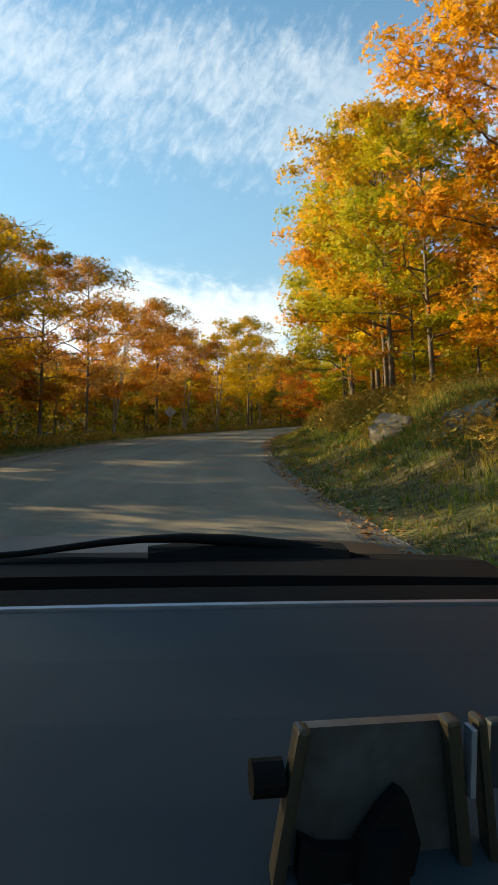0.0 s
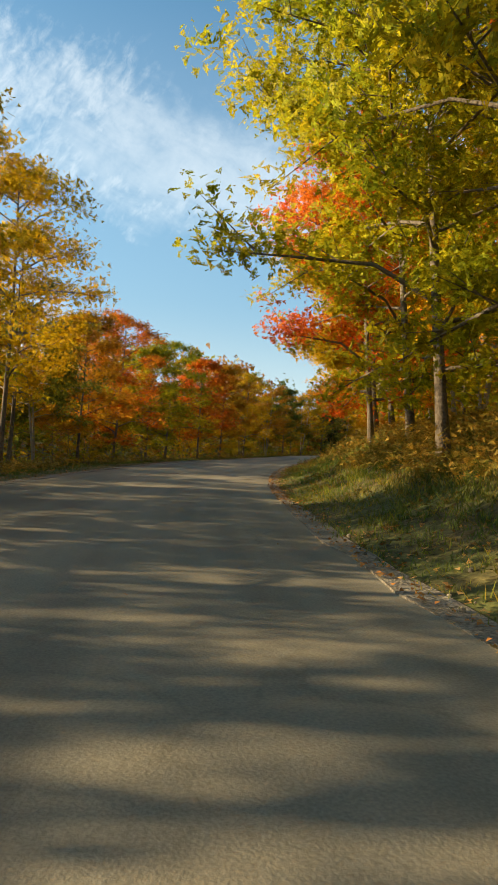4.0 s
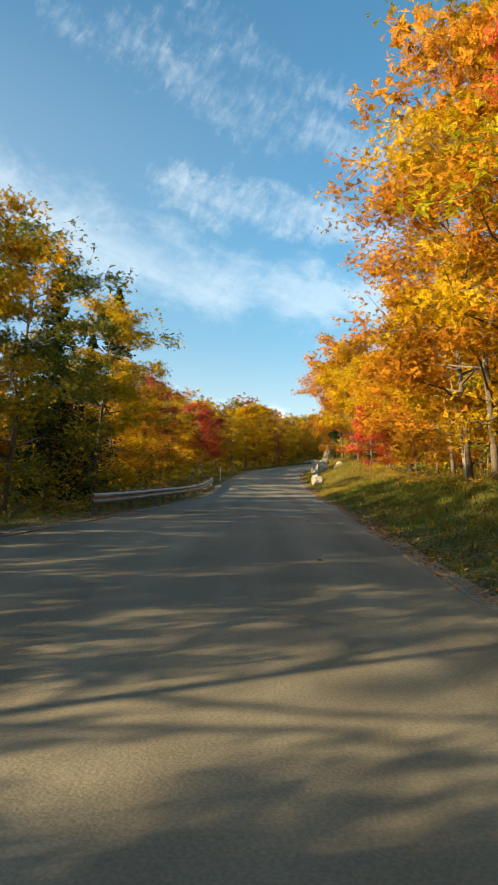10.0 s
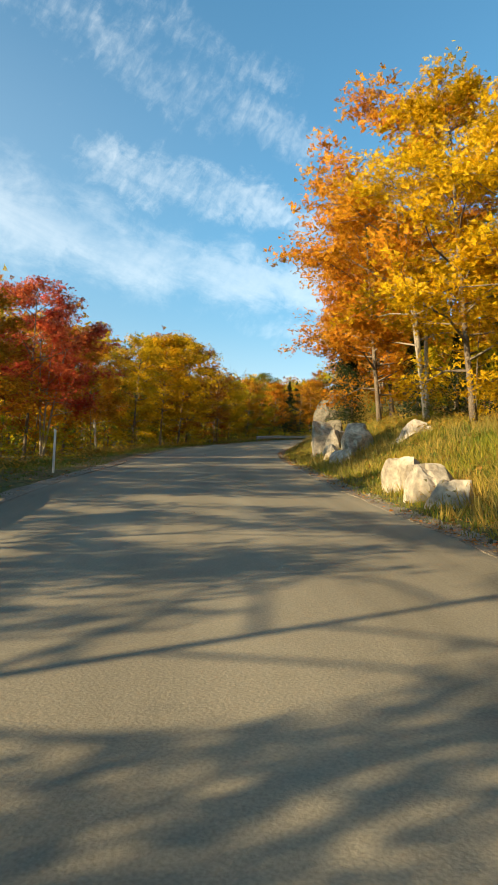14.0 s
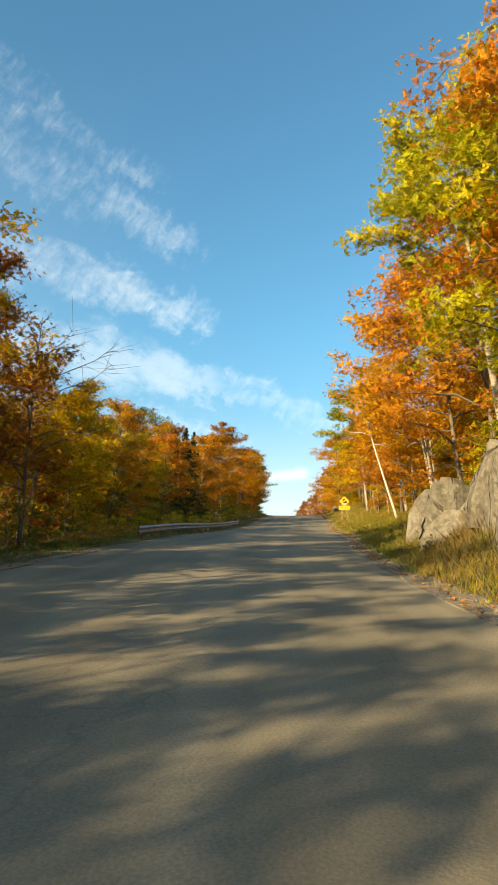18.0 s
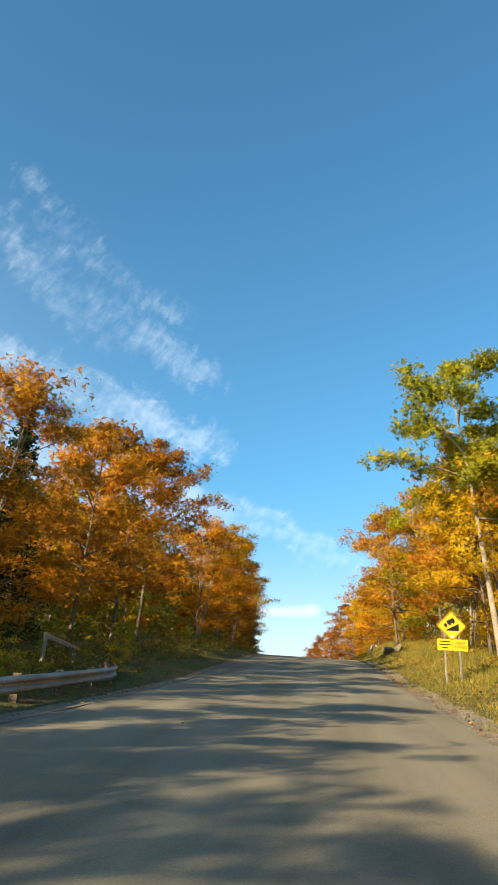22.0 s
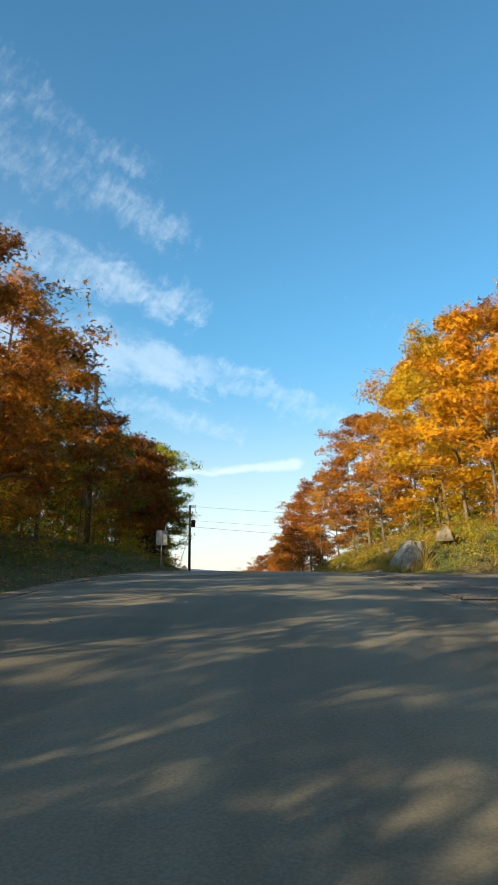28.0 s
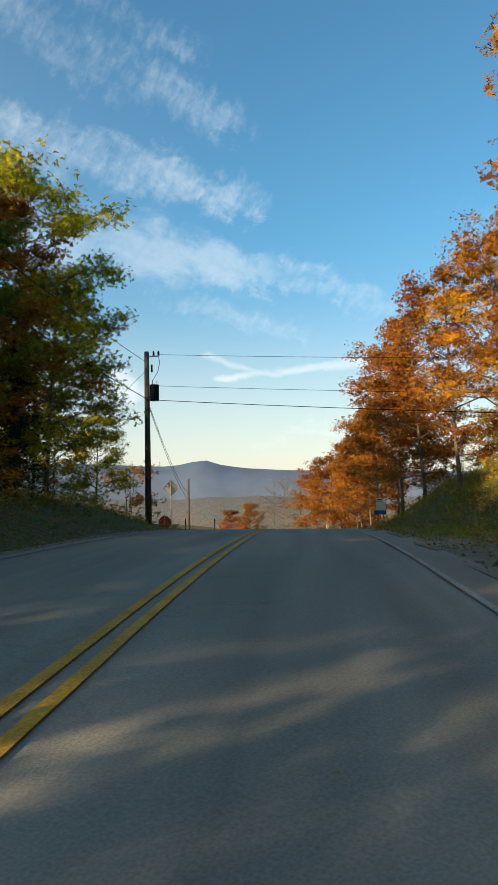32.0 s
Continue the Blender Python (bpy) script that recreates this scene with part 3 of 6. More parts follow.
def rise(s, d):
    """Height of the ground over the road's own height, beside it."""
    s, d = np.asarray(s, float), np.asarray(d, float)
    r = np.interp(d - edge_right(s) - np.interp(s, [318, 328, 340, 358, 368], [0, 1.3, 2.8, 2.8, 0.6]), [0, 0.5, 1.2, 2.3, 3.6, 6.5, 12, 40, 90], [-0.02, 0.03, 0.28, 0.85, 1.6, 2.2, 2.8, 4.6, 6.5])
    soft = np.interp(s, [70, 90, 106, 145, 158, 172, 184, 206, 217, 226, 262, 280, 300, 328, 340, 366, 376], [1, 0.82, 0.6, 0.55, 0.6, 0.85, 1.0, 1.0, 0.95, 0.5, 0.5, 0.8, 1.0, 1.0, 1.5, 1.4, 1.0])
    r = np.where(d > edge_right(s), r * np.where(d < 20, soft, np.interp(d, [20, 40], [0, 1]) * (1 - soft) + soft), 0)
    bench = (ledge_height(s) - 0.4) * np.interp(d - edge_right(s), [1.6, 2.7, 3.4, 6, 15], [0, 0.75, 1, 1, 0.5])
    r = np.where(d > edge_right(s) + 1.6, np.maximum(r, bench), r)
    lane = np.interp(s, [306, 309, 321, 324], [0, 1, 1, 0]) * np.interp(d, [10, 18], [1, 0.4])
    r = r * (1 - lane)
    l1 = np.interp(edge_left(s) - d, [0, 0.8, 2.5, 6, 14, 40, 90], [-0.02, 0.02, -0.12, -0.3, 0.0, 3.2, 9.0])
    l2 = np.interp(edge_left(s) - d, [0, 0.8, 2.5, 6, 14, 40, 90], [-0.02, 0.05, 0.45, 0.9, 1.3, 3.6, 9.0])
    l2 = l2 * np.interp(s, [318, 332, 362, 372], [1, 1.9, 1.9, 1]) * np.interp(edge_left(s) - d, [6, 30], [1, 0.8])
    w = np.interp(s, [215, 262, 364, 374], [0, 1, 1, 0.2])
    left = np.where(d < edge_left(s), l1 * (1 - w) + l2 * w, 0)
    bump = 0.10 * fbm(s * 0.9, d * 1.3, 0.6) * np.clip((np.maximum(d - edge_right(s), edge_left(s) - d) - 0.6) / 2.5, 0, 1)
    return r + left + bump * np.where(d > 0, 1 - lane, 1.0)


def place(s, d, h=0.0):
    """World point at s along the road, d to the right of its line and h over the ground."""
    i = min(max((s + 30.0) / 0.5, 0), len(RS) - 1.001)
    k, u = int(i), i - int(i)
    p = RP[k] * (1 - u) + RP[k + 1] * u
    n = RN[k] * (1 - u) + RN[k + 1] * u
    return Vector((p[0] + n[0] * d, p[1] + n[1] * d, p[2] + float(rise(s, d)) + h))


def yaw_at(s):
    k = int(min(max((s + 30.0) / 0.5, 0), len(RS) - 1))
    return math.atan2(RT[k][1], RT[k][0])


def places(s, d):
    s, d = np.asarray(s, float), np.asarray(d, float)
    p = np.stack([np.interp(s, RS, RP[:, k]) for k in range(3)], -1)
    n = np.stack([np.interp(s, RS, RN[:, k]) for k in range(2)], -1)
    p[..., :2] += n * d[..., None]
    p[..., 2] += rise(s, d)
    return p


def ribbon(ss, cols, z=0.0):
    """Verts and quads of a strip; cols: functions of s giving d, or numbers."""
    V, F = [], []
    m = len(cols)
    for i, s in enumerate(ss):
        for c in cols:
            p = place(s, c(s) if callable(c) else c, z)
            V.append(p)
        if i:
            for k in range(m - 1):
                a = (i - 1) * m + k
                F.append((a, a + 1, a + m + 1, a + m))
    return V, F


# ---- ground: one sheet ----
gs = np.arange(-30, S_END - 1, 1.5)
offs_r = np.array([0.0, 0.35, 0.8, 1.3, 1.8, 2.4, 3.0, 3.8, 4.8, 6.5, 9, 12, 17, 24, 32, 42, 60])
G = []
for s in gs:
    el, er = float(edge_left(s)), float(edge_right(s))
    d = np.r_[(el - offs_r)[::-1], (el + er) / 2, er + offs_r]
    p = places(np.full(len(d), s), d)
    p[len(offs_r) - 1:len(offs_r) + 2, 2] -= 0.07
    G.append(p)
G = np.array(G)
nc = G.shape[1]
gv = [Vector(p) for p in G.reshape(-1, 3)]
gf = [(i * nc + k, i * nc + k + 1, (i + 1) * nc + k + 1, (i + 1) * nc + k) for i in range(len(gs) - 1) for k in range(nc - 1)]


def far_height(x, y):
    """Ground far from the road: follows the hill, falls to a valley past the crest."""
    D = (RP[::6, 0][None] - x[:, None]) ** 2 + (RP[::6, 1][None] - y[:, None]) ** 2
    k = D.argmin(1)
    dist = np.sqrt(D.min(1))
    v = np.stack([x, y], 1) - RP[::6][k, :2]
    side = (v * RN[::6][k]).sum(1)
    z = RP[::6][k, 2] + rise(RS[::6][k], side)
    z = z - np.where(dist < 46, 7.0, 0.0)
    ahead = (x - 225) * 0.88 + (y - 214) * 0.47
    z = z - np.clip(ahead - 150, 0, 500) * 0.16
    return z - np.clip(dist - 250, 0, 1500) * 0.03


ax = np.r_[-4600, -3000, -1800, -1000, -600, -350, np.arange(-200, 520, 14), 560, 640, 760, 950, 1300, 1900, 2800, 4600]
ay = ax + 60
gx, gy = np.meshgrid(ax, ay)
gz = far_height(gx.ravel(), gy.ravel())
o = len(gv)
gv += [Vector(p) for p in np.stack([gx.ravel(), gy.ravel(), gz], 1)]
w = len(ax)
gf += [(o + j * w + i, o + j * w + i + 1, o + (j + 1) * w + i + 1, o + (j + 1) * w + i) for j in range(len(ay) - 1) for i in range(w - 1)]
ground = new("ground", mesh_of("ground", gv, gf, SOIL, True))
tagged(ground, "leaf-littered forest floor and grassy banks beside the road", "ground", kind="structure")

# ---- road, shoulders, lines ----
rs = np.arange(-30, S_END - 1, 1.0)
SPLIT = 318.0


def fresh_edge(s):
    """Right-hand edge of the newer asphalt."""
    return float(np.interp(s, [318, 325, 330, 338, 450], [1.35, 1.45, 1.76, 2.35, 2.35])) + 0.05 * float(fbm(s * 3.1, s * 1.7, 2.0))


def wob(fn, amp, seed):
    return lambda s: float(fn(s)) + amp * float(fbm(s * 3.1, s * 1.7, seed))


def slab(name, ss, cols, mat, label, category, z=0.0, late=None):
    """A paved strip with skirts; late: metres by which each column begins later than the first row."""
    V, F = ribbon(ss, cols, z)
    if late:
        for i, s in enumerate(ss):
            for k, c in enumerate(cols):
                q = s + late[k] * max(0.0, 1 - (s - ss[0]) / 12.0)
                V[i * len(cols) + k] = place(q, c(q) if callable(c) else c, z)
    # skirt down both sides
    m = len(cols)
    n = len(ss)
    for k, sgn in ((0, 1), (m - 1, -1)):
        o = len(V)
        for i in range(n):
            V.append(V[i * m + k] - Vector((0, 0, 0.22)))
            if i:
                q = ((i - 1) * m + k, o + i - 1, o + i, i * m + k)
                F.append(q if sgn > 0 else q[::-1])
    me = mesh_of(name, V, F, mat, False)
    sd = [(s, c(s) if callable(c) else c) for s in ss for c in cols] + [(s, cols[k](s) if callable(cols[k]) else cols[k]) for k in (0, m - 1) for s in ss]
    uv = me.uv_layers.new(name="along_across")
    for lp in me.loops:
        uv.data[lp.index].uv = sd[lp.vertex_index]
    ob = new(name, me)
    return tagged(ob, label, category, kind="structure")


def mid(f):
    return lambda s: float(edge_left(s)) * (1 - f) + float(edge_right(s)) * f


old = rs[rs <= SPLIT + 22]
fresh = rs[rs >= SPLIT]
slab("road", old, [wob(edge_left, 0.10, 1.0), mid(0.2), mid(0.4), mid(0.6), mid(0.7), lambda s: float(edge_right(s)) + 0.12 * float(fbm(s * 3.1, s * 1.7, 2.0)) - float(np.interp(s, [322, 328, 340], [0, 0.9, 1.1]))], ASPHALT, "worn grey asphalt country road without markings", "road")
slab("road", fresh, [edge_left, -4.2, -3.3, -2.5, -1.7, -0.9, -0.1, 0.6, fresh_edge], ASPHALT_LIGHT, "newer asphalt road with a double yellow centre line", "road", 0.008, (0.6, 0.1, -0.4, 0.5, 1.9, 2.8, 3.4, 2.6, 1.2))
shoulder = slab("gravel_shoulder", rs, [lambda s: float(edge_right(s)) - 0.16 - float(np.interp(s, [316, 326, 332, 339], [0, 1.1, 0.75, 0])) + 0.13 * float(fbm(s * 4.3, s * 2.9, 0.7)), lambda s: float(edge_right(s)) + 0.15, lambda s: float(edge_right(s)) + 0.19 + 0.12 * float(fbm(s * 1.3, s, 0.3)) + 0.5 * float(np.interp(s, [120, 165, 262, 300, 312, 326, 340, 358, 368], [0, .4, 1.0, 1.0, 1.6, 2.9, 6.0, 6.0, 1.6]))], GRAVEL, "gravel and leaf-strewn road shoulder", "road shoulder", 0.03)
shoulder_l = slab("gravel_shoulder", rs, [lambda s: float(edge_left(s)) - 0.32 - 0.15 * float(fbm(s * 1.1, s, 0.9)), lambda s: float(edge_left(s)) - 0.1, lambda s: float(edge_left(s)) + 0.14], GRAVEL, "narrow gravel shoulder along the far lane", "road shoulder", 0.03)
for q in (shoulder, shoulder_l):
    q.location.z = -0.024
apron = slab("gravel_apron", np.arange(309.0, 321.1, 0.5), [lambda s: float(edge_right(s)) - 0.1, 4.5, 6.5, 9.0, 12.0, 15.0], TRACK_GRAVEL, "grey gravel mouth of a side track", "side road", 0.05)
apron.location.z = -0.02


def line(name, ss, d0, d1, mat, label):
    V, F = ribbon(ss, [d0, d1], 0.026)
    return tagged(new(name, mesh_of(name, V, F, mat)), label, "road marking", kind="structure")


mark = np.arange(321.6, S_END - 2, 1.0)
line("centre_line", mark, -1.66, -1.56, YELLOW_LINE, "yellow centre line painted on the asphalt")
line("centre_line", mark, -1.44, -1.34, YELLOW_LINE, "yellow centre line painted on the asphalt")
line("edge_line", mark[21:], 1.56, 1.64, WHITE_PAINT, "worn white edge line beside the gravel")
line("edge_line", mark, -5.02, -4.91, WHITE_PAINT, "worn white edge line beside the verge")

# ---- trees ----
rng = np.random.default_rng(7)


def leaf_faces(centres, size, rng, up=0.5, grow=None):
    n = len(centres)
    nrm = rng.normal(size=(n, 3))
    nrm[:, 2] = np.abs(nrm[:, 2]) + up
    nrm /= np.linalg.norm(nrm, axis=1)[:, None]
    a = np.cross(nrm, rng.normal(size=(n, 3)))
    a /= np.linalg.norm(a, axis=1)[:, None] + 1e-9
    b = np.cross(nrm, a)
    sz = size * rng.uniform(0.6, 1.3, (n, 1))
    if grow is not None:
        sz = sz * grow[:, None]
    out = []
    for k in range(3):
        w = 2.094 * k + rng.uniform(-0.5, 0.5, (n, 1))
        q = sz * rng.uniform(0.40, 0.66, (n, 1))
        out.append(centres + (a * np.cos(w) + b * np.sin(w)) * q)
    return np.stack(out, 1)


def crown_width(u, form):
    if form == "round":
        return math.sin(math.pi * min(1, 0.12 + 0.86 * u)) ** 0.65
    if form == "dome":
        return (1 - u) ** 0.45 * (0.8 + 0.2 * u)
    return math.sin(math.pi * min(1, 0.18 + 0.78 * u)) ** 0.9


def build_tree(seed, H, R, base, leaves, leaf, form="round", lean=0.0, stems=1, limbs=15, twigs=4, spread=0.5, bark=None, sides=7):
    """Meshes of trunk with limbs, and crown, of a broad-leaved tree H metres high."""
    r = np.random.default_rng(seed)
    wood, tips = [], []
    for st in range(stems):
        az = r.uniform(0, 6.28)
        tilt = (0.10 if stems > 1 else 0.03) + lean
        dirn = np.array([math.cos(az) * tilt, math.sin(az) * tilt, 1.0]) if stems > 1 else np.array([-lean, 0.02, 1.0])
        top = 0.93 if st == 0 else r.uniform(0.75, 0.9)
        zs = np.linspace(0, 1, 9)
        tr = np.array([dirn * H * top * z + np.array([math.sin(3 * z + seed), math.cos(2.3 * z + seed), 0]) * 0.12 * z for z in zs])
        tr -= tr[0] * 0
        r0 = H * 0.0098 * (1.0 if stems == 1 else 0.8)
        wood.append(tube(tr - np.array([0, 0, 0.25]) * (1 - zs[:, None]), [r0 * (1.35 if i == 0 else 1) * (1 - 0.86 * z) for i, z in enumerate(zs)], sides))
        for k in range(limbs // stems):
            u = (k + r.uniform(0.1, 0.9)) / (limbs // stems)
            hz = (base + (0.97 - base) * u) * top
            p0 = np.array([np.interp(hz / top, zs, tr[:, c]) for c in range(3)])
            w = k * 2.399 + r.uniform(-0.5, 0.5) + st * 1.3
            ln = R * crown_width(u, form) * r.uniform(0.7, 1.12)
            pitch = r.uniform(0.12, 0.5) + 0.55 * u
            hd = np.array([math.cos(w), math.sin(w), 0])
            pts = [p0]
            for q in (0.35, 0.7, 1.0):
                pts.append(p0 + hd * ln * q + np.array([0, 0, ln * (pitch * q - 0.28 * q * q)]) + r.normal(size=3) * 0.07 * ln * q)
            pts = np.array(pts)
            rr = r0 * (0.48 - 0.25 * u)
            wood.append(tube(pts, [rr, rr * 0.7, rr * 0.42, rr * 0.14], 4 if sides > 5 else 3))
            tips += [(pts[3], 1.0), (pts[2] * 0.5 + pts[3] * 0.5, 0.9), (pts[2], 0.8), (pts[1] * 0.4 + pts[2] * 0.6, 0.5)]
            for j in range(twigs):
                q = r.uniform(0.35, 0.95)
                b0 = np.array([np.interp(q, [0, 0.35, 0.7, 1], pts[:, c]) for c in range(3)])
                dv = hd * r.uniform(0.2, 0.9) + np.array([-hd[1], hd[0], 0]) * r.uniform(-1, 1) + np.array([0, 0, r.uniform(-0.25, 0.7)])
                b1 = b0 + dv / np.linalg.norm(dv) * ln * r.uniform(0.25, 0.5)
                wood.append(tube([b0, b1], [rr * 0.32, rr * 0.08], 3))
                tips += [(b1, 1.0), ((b0 + b1) / 2, 0.7)]
    V, F = join(wood)
    trunk = mesh_of("trunk", V, F, bark or BARK, True)
    if not leaves:
        return trunk, None
    C = np.array([t[0] for t in tips])
    wgt = np.array([t[1] for t in tips]) * r.uniform(0.25, 1.0, len(tips))
    pick = r.choice(len(C), leaves, p=wgt / wgt.sum())
    off = r.normal(size=(leaves, 3))
    off *= np.minimum(1.0, 1.75 / (np.linalg.norm(off, axis=1) + 1e-6))[:, None]
    cen = C[pick] + off * np.array([spread * 1.1, spread * 1.1, spread * 0.55])
    grow = 0.42 + 0.88 * np.exp(-(off ** 2).sum(1) / 2.2)
    out = cen - np.array([0, 0, H * (base + 1) * 0.45])
    out /= np.linalg.norm(out, axis=1)[:, None] + 1e-9
    loc = off / (np.linalg.norm(off, axis=1)[:, None] + 1e-9)
    swell = out * 0.55 + loc * 0.45 + np.array([0, 0, 0.15])
    cen[:, 2] = np.maximum(cen[:, 2], 0.4)
    return trunk, bulk_tris("crown", leaf_faces(cen, leaf, r, grow=grow), LEAF["gold"], swell)


def build_spruce(seed, H, R, leaves):
    r = np.random.default_rng(seed)
    wood = [tube([(0, 0, -0.2), (0, 0, H * 0.5), (0, 0, H)], [H * 0.014, H * 0.009, 0.01], 6)]
    quads = []
    tiers = 30
    for k in range(tiers):
        u = (k + 0.5) / tiers
        z = H * (0.08 + 0.9 * u)
        for j in range(7):
            w = j * 0.898 + k * 0.6 + r.uniform(-0.3, 0.3)
            z = H * (0.08 + 0.9 * u) + r.uniform(-0.6, 0.6) * H / tiers
            ln = R * (1 - u) ** 0.85 * r.uniform(0.75, 1.1) + 0.03
            hd = np.array([math.cos(w), math.sin(w), 0])
            e = np.array([0, 0, z]) + hd * ln + np.array([0, 0, -0.22 * ln])
            wood.append(tube([(0, 0, z), e], [0.025, 0.006], 4))
            q = r.uniform(0.1, 1.05, leaves // (tiers * 7))
            c = np.array([0, 0, z]) + (e - np.array([0, 0, z])) * q[:, None] + r.normal(size=(len(q), 3)) * np.array([0.13, 0.13, 0.11]) * min(1.4, 0.25 + ln * 0.6)
            quads.append(leaf_faces(c, 0.19, r, 0.8))
    V, F = join(wood)
    return mesh_of("trunk", V, F, BARK, True), bulk_tris("crown", np.concatenate(quads), LEAF["spruce"])


PROTO = {}


def proto(kind, trunk, crown, name="tree"):
    root = new(name)
    part("trunk", trunk, None, root)
    if crown is not None:
        part("crown", crown, None, root)
    PROTO[kind] = root


proto("broad", *build_tree(11, 13, 4.8, 0.13, 12601, 0.353, "round", 0.07, limbs=32, spread=0.37))
proto("tall", *build_tree(12, 14, 4.2, 0.20, 11675, 0.353, "oval", 0.05, limbs=28, spread=0.36))
proto("slim", *build_tree(13, 12, 2.7, 0.42, 7412, 0.345, "oval", 0.10, limbs=16, spread=0.29, bark=PALE_BARK))
proto("clump", *build_tree(14, 11, 4.0, 0.28, 10563, 0.345, "round", 0.04, stems=3, limbs=27, spread=0.34, bark=PALE_BARK))
proto("low", *build_tree(15, 9, 3.4, 0.20, 8154, 0.353, "dome", 0.02, limbs=28, spread=0.34))
proto("airy", *build_tree(16, 12, 3.4, 0.26, 7909, 0.320, "oval", 0.03, limbs=28, spread=0.40))
proto("birch", *build_tree(17, 9, 2.0, 0.55, 1694, 0.17, "oval", 0.28, limbs=8, spread=0.35, bark=BIRCH))
proto("far_a", *build_tree(21, 12, 3.8, 0.22, 2598, 0.462, "round", 0.02, limbs=11, twigs=2, spread=0.5, sides=5))
proto("far_b", *build_tree(22, 12, 3.2, 0.34, 2260, 0.462, "oval", 0.03, limbs=10, twigs=2, spread=0.5, sides=5, bark=PALE_BARK))
proto("mid", *build_tree(23, 8, 2.9, 0.10, 2260, 0.385, "dome", 0.02, limbs=12, twigs=2, spread=0.36, sides=5))
proto("bare", *build_tree(31, 10, 3.4, 0.25, 160, 0.13, "oval", 0.05, limbs=26, twigs=12, spread=0.25))
proto("dead", *build_tree(32, 9, 3.6, 0.2, 0, 0.2, "round", 0.05, limbs=14, twigs=7))
proto("bush", *build_tree(41, 2.6, 1.4, 0.05, 760, 0.20, "dome", 0.0, stems=3, limbs=12, twigs=3, spread=0.20, sides=5), name="shrub")
proto("sapling", *build_tree(42, 4.5, 1.5, 0.2, 900, 0.22, "oval", 0.05, limbs=9, twigs=3, spread=0.28, sides=5), name="sapling")
proto("spruce", *build_spruce(51, 11, 2.3, 8000), name="spruce")

COLOUR_WORD = {"gold": "golden", "orange": "orange", "rust": "rust-brown", "flame": "flame-orange", "amber": "amber", "red": "crimson", "lime": "yellow-green", "olive": "olive-green", "green": "dull green", "pale": "pale orange", "yellow": "bright yellow", "spruce": "dark green"}
KIND_WORD = {"broad": "broad spreading tree with {} autumn leaves", "tall": "tall tree with {} autumn leaves", "slim": "slender pale-trunked tree with {} leaves", "clump": "many-stemmed tree with {} leaves", "low": "low-branched tree with dense {} leaves", "airy": "thin-crowned tree with sparse {} leaves", "birch": "leaning white birch with {} leaves", "far_a": "woodland tree with {} leaves", "far_b": "slender woodland tree with {} leaves", "mid": "young woodland-edge tree with {} leaves", "bare": "nearly bare grey tree with few {} leaves", "dead": "leafless tree with forked bare branches", "bush": "roadside shrub with {} leaves", "sapling": "young sapling with {} leaves", "spruce": "pointed dark green spruce"}
NATIVE = {"broad": 13, "tall": 14, "slim": 12, "clump": 11, "low": 9, "airy": 12, "birch": 9, "far_a": 12, "far_b": 12, "mid": 8, "bare": 10, "dead": 9, "bush": 2.6, "sapling": 4.5, "spruce": 11}
planted = []


def plant(s, d, h, kind, colour, turn=None):
    """A tree h metres high at s, d; right-hand trees lean over the road."""
    k = h / NATIVE[kind]
    if turn is None:
        turn = yaw_at(s) - math.pi / 2 + (0 if d > 0 else math.pi) + rng.uniform(-0.6, 0.6) * (5 if kind == "clump" else 1)
    q = rng.uniform(0.92, 1.08)
    m = Matrix.Translation(place(s, d, -0.05)) @ Matrix.Rotation(turn, 4, "Z") @ Matrix.Diagonal((k * q, k * q, k, 1))
    ob = copy_thing(PROTO[kind], m)
    for c in ob.children:
        if c.name.startswith("crown"):
            c.material_slots[0].link = "OBJECT"
            c.material_slots[0].material = LEAF[colour]
    cat = "shrub" if kind == "bush" else "tree"
    group = "roadside trees" if kind not in ("far_a", "far_b", "mid", "bush", "sapling") else ("woodland trees" if kind in ("far_a", "far_b", "mid") else "undergrowth")
    tagged(ob, KIND_WORD[kind].format(COLOUR_WORD[colour]), cat, group)
    planted.append((s, d, kind))
    return ob


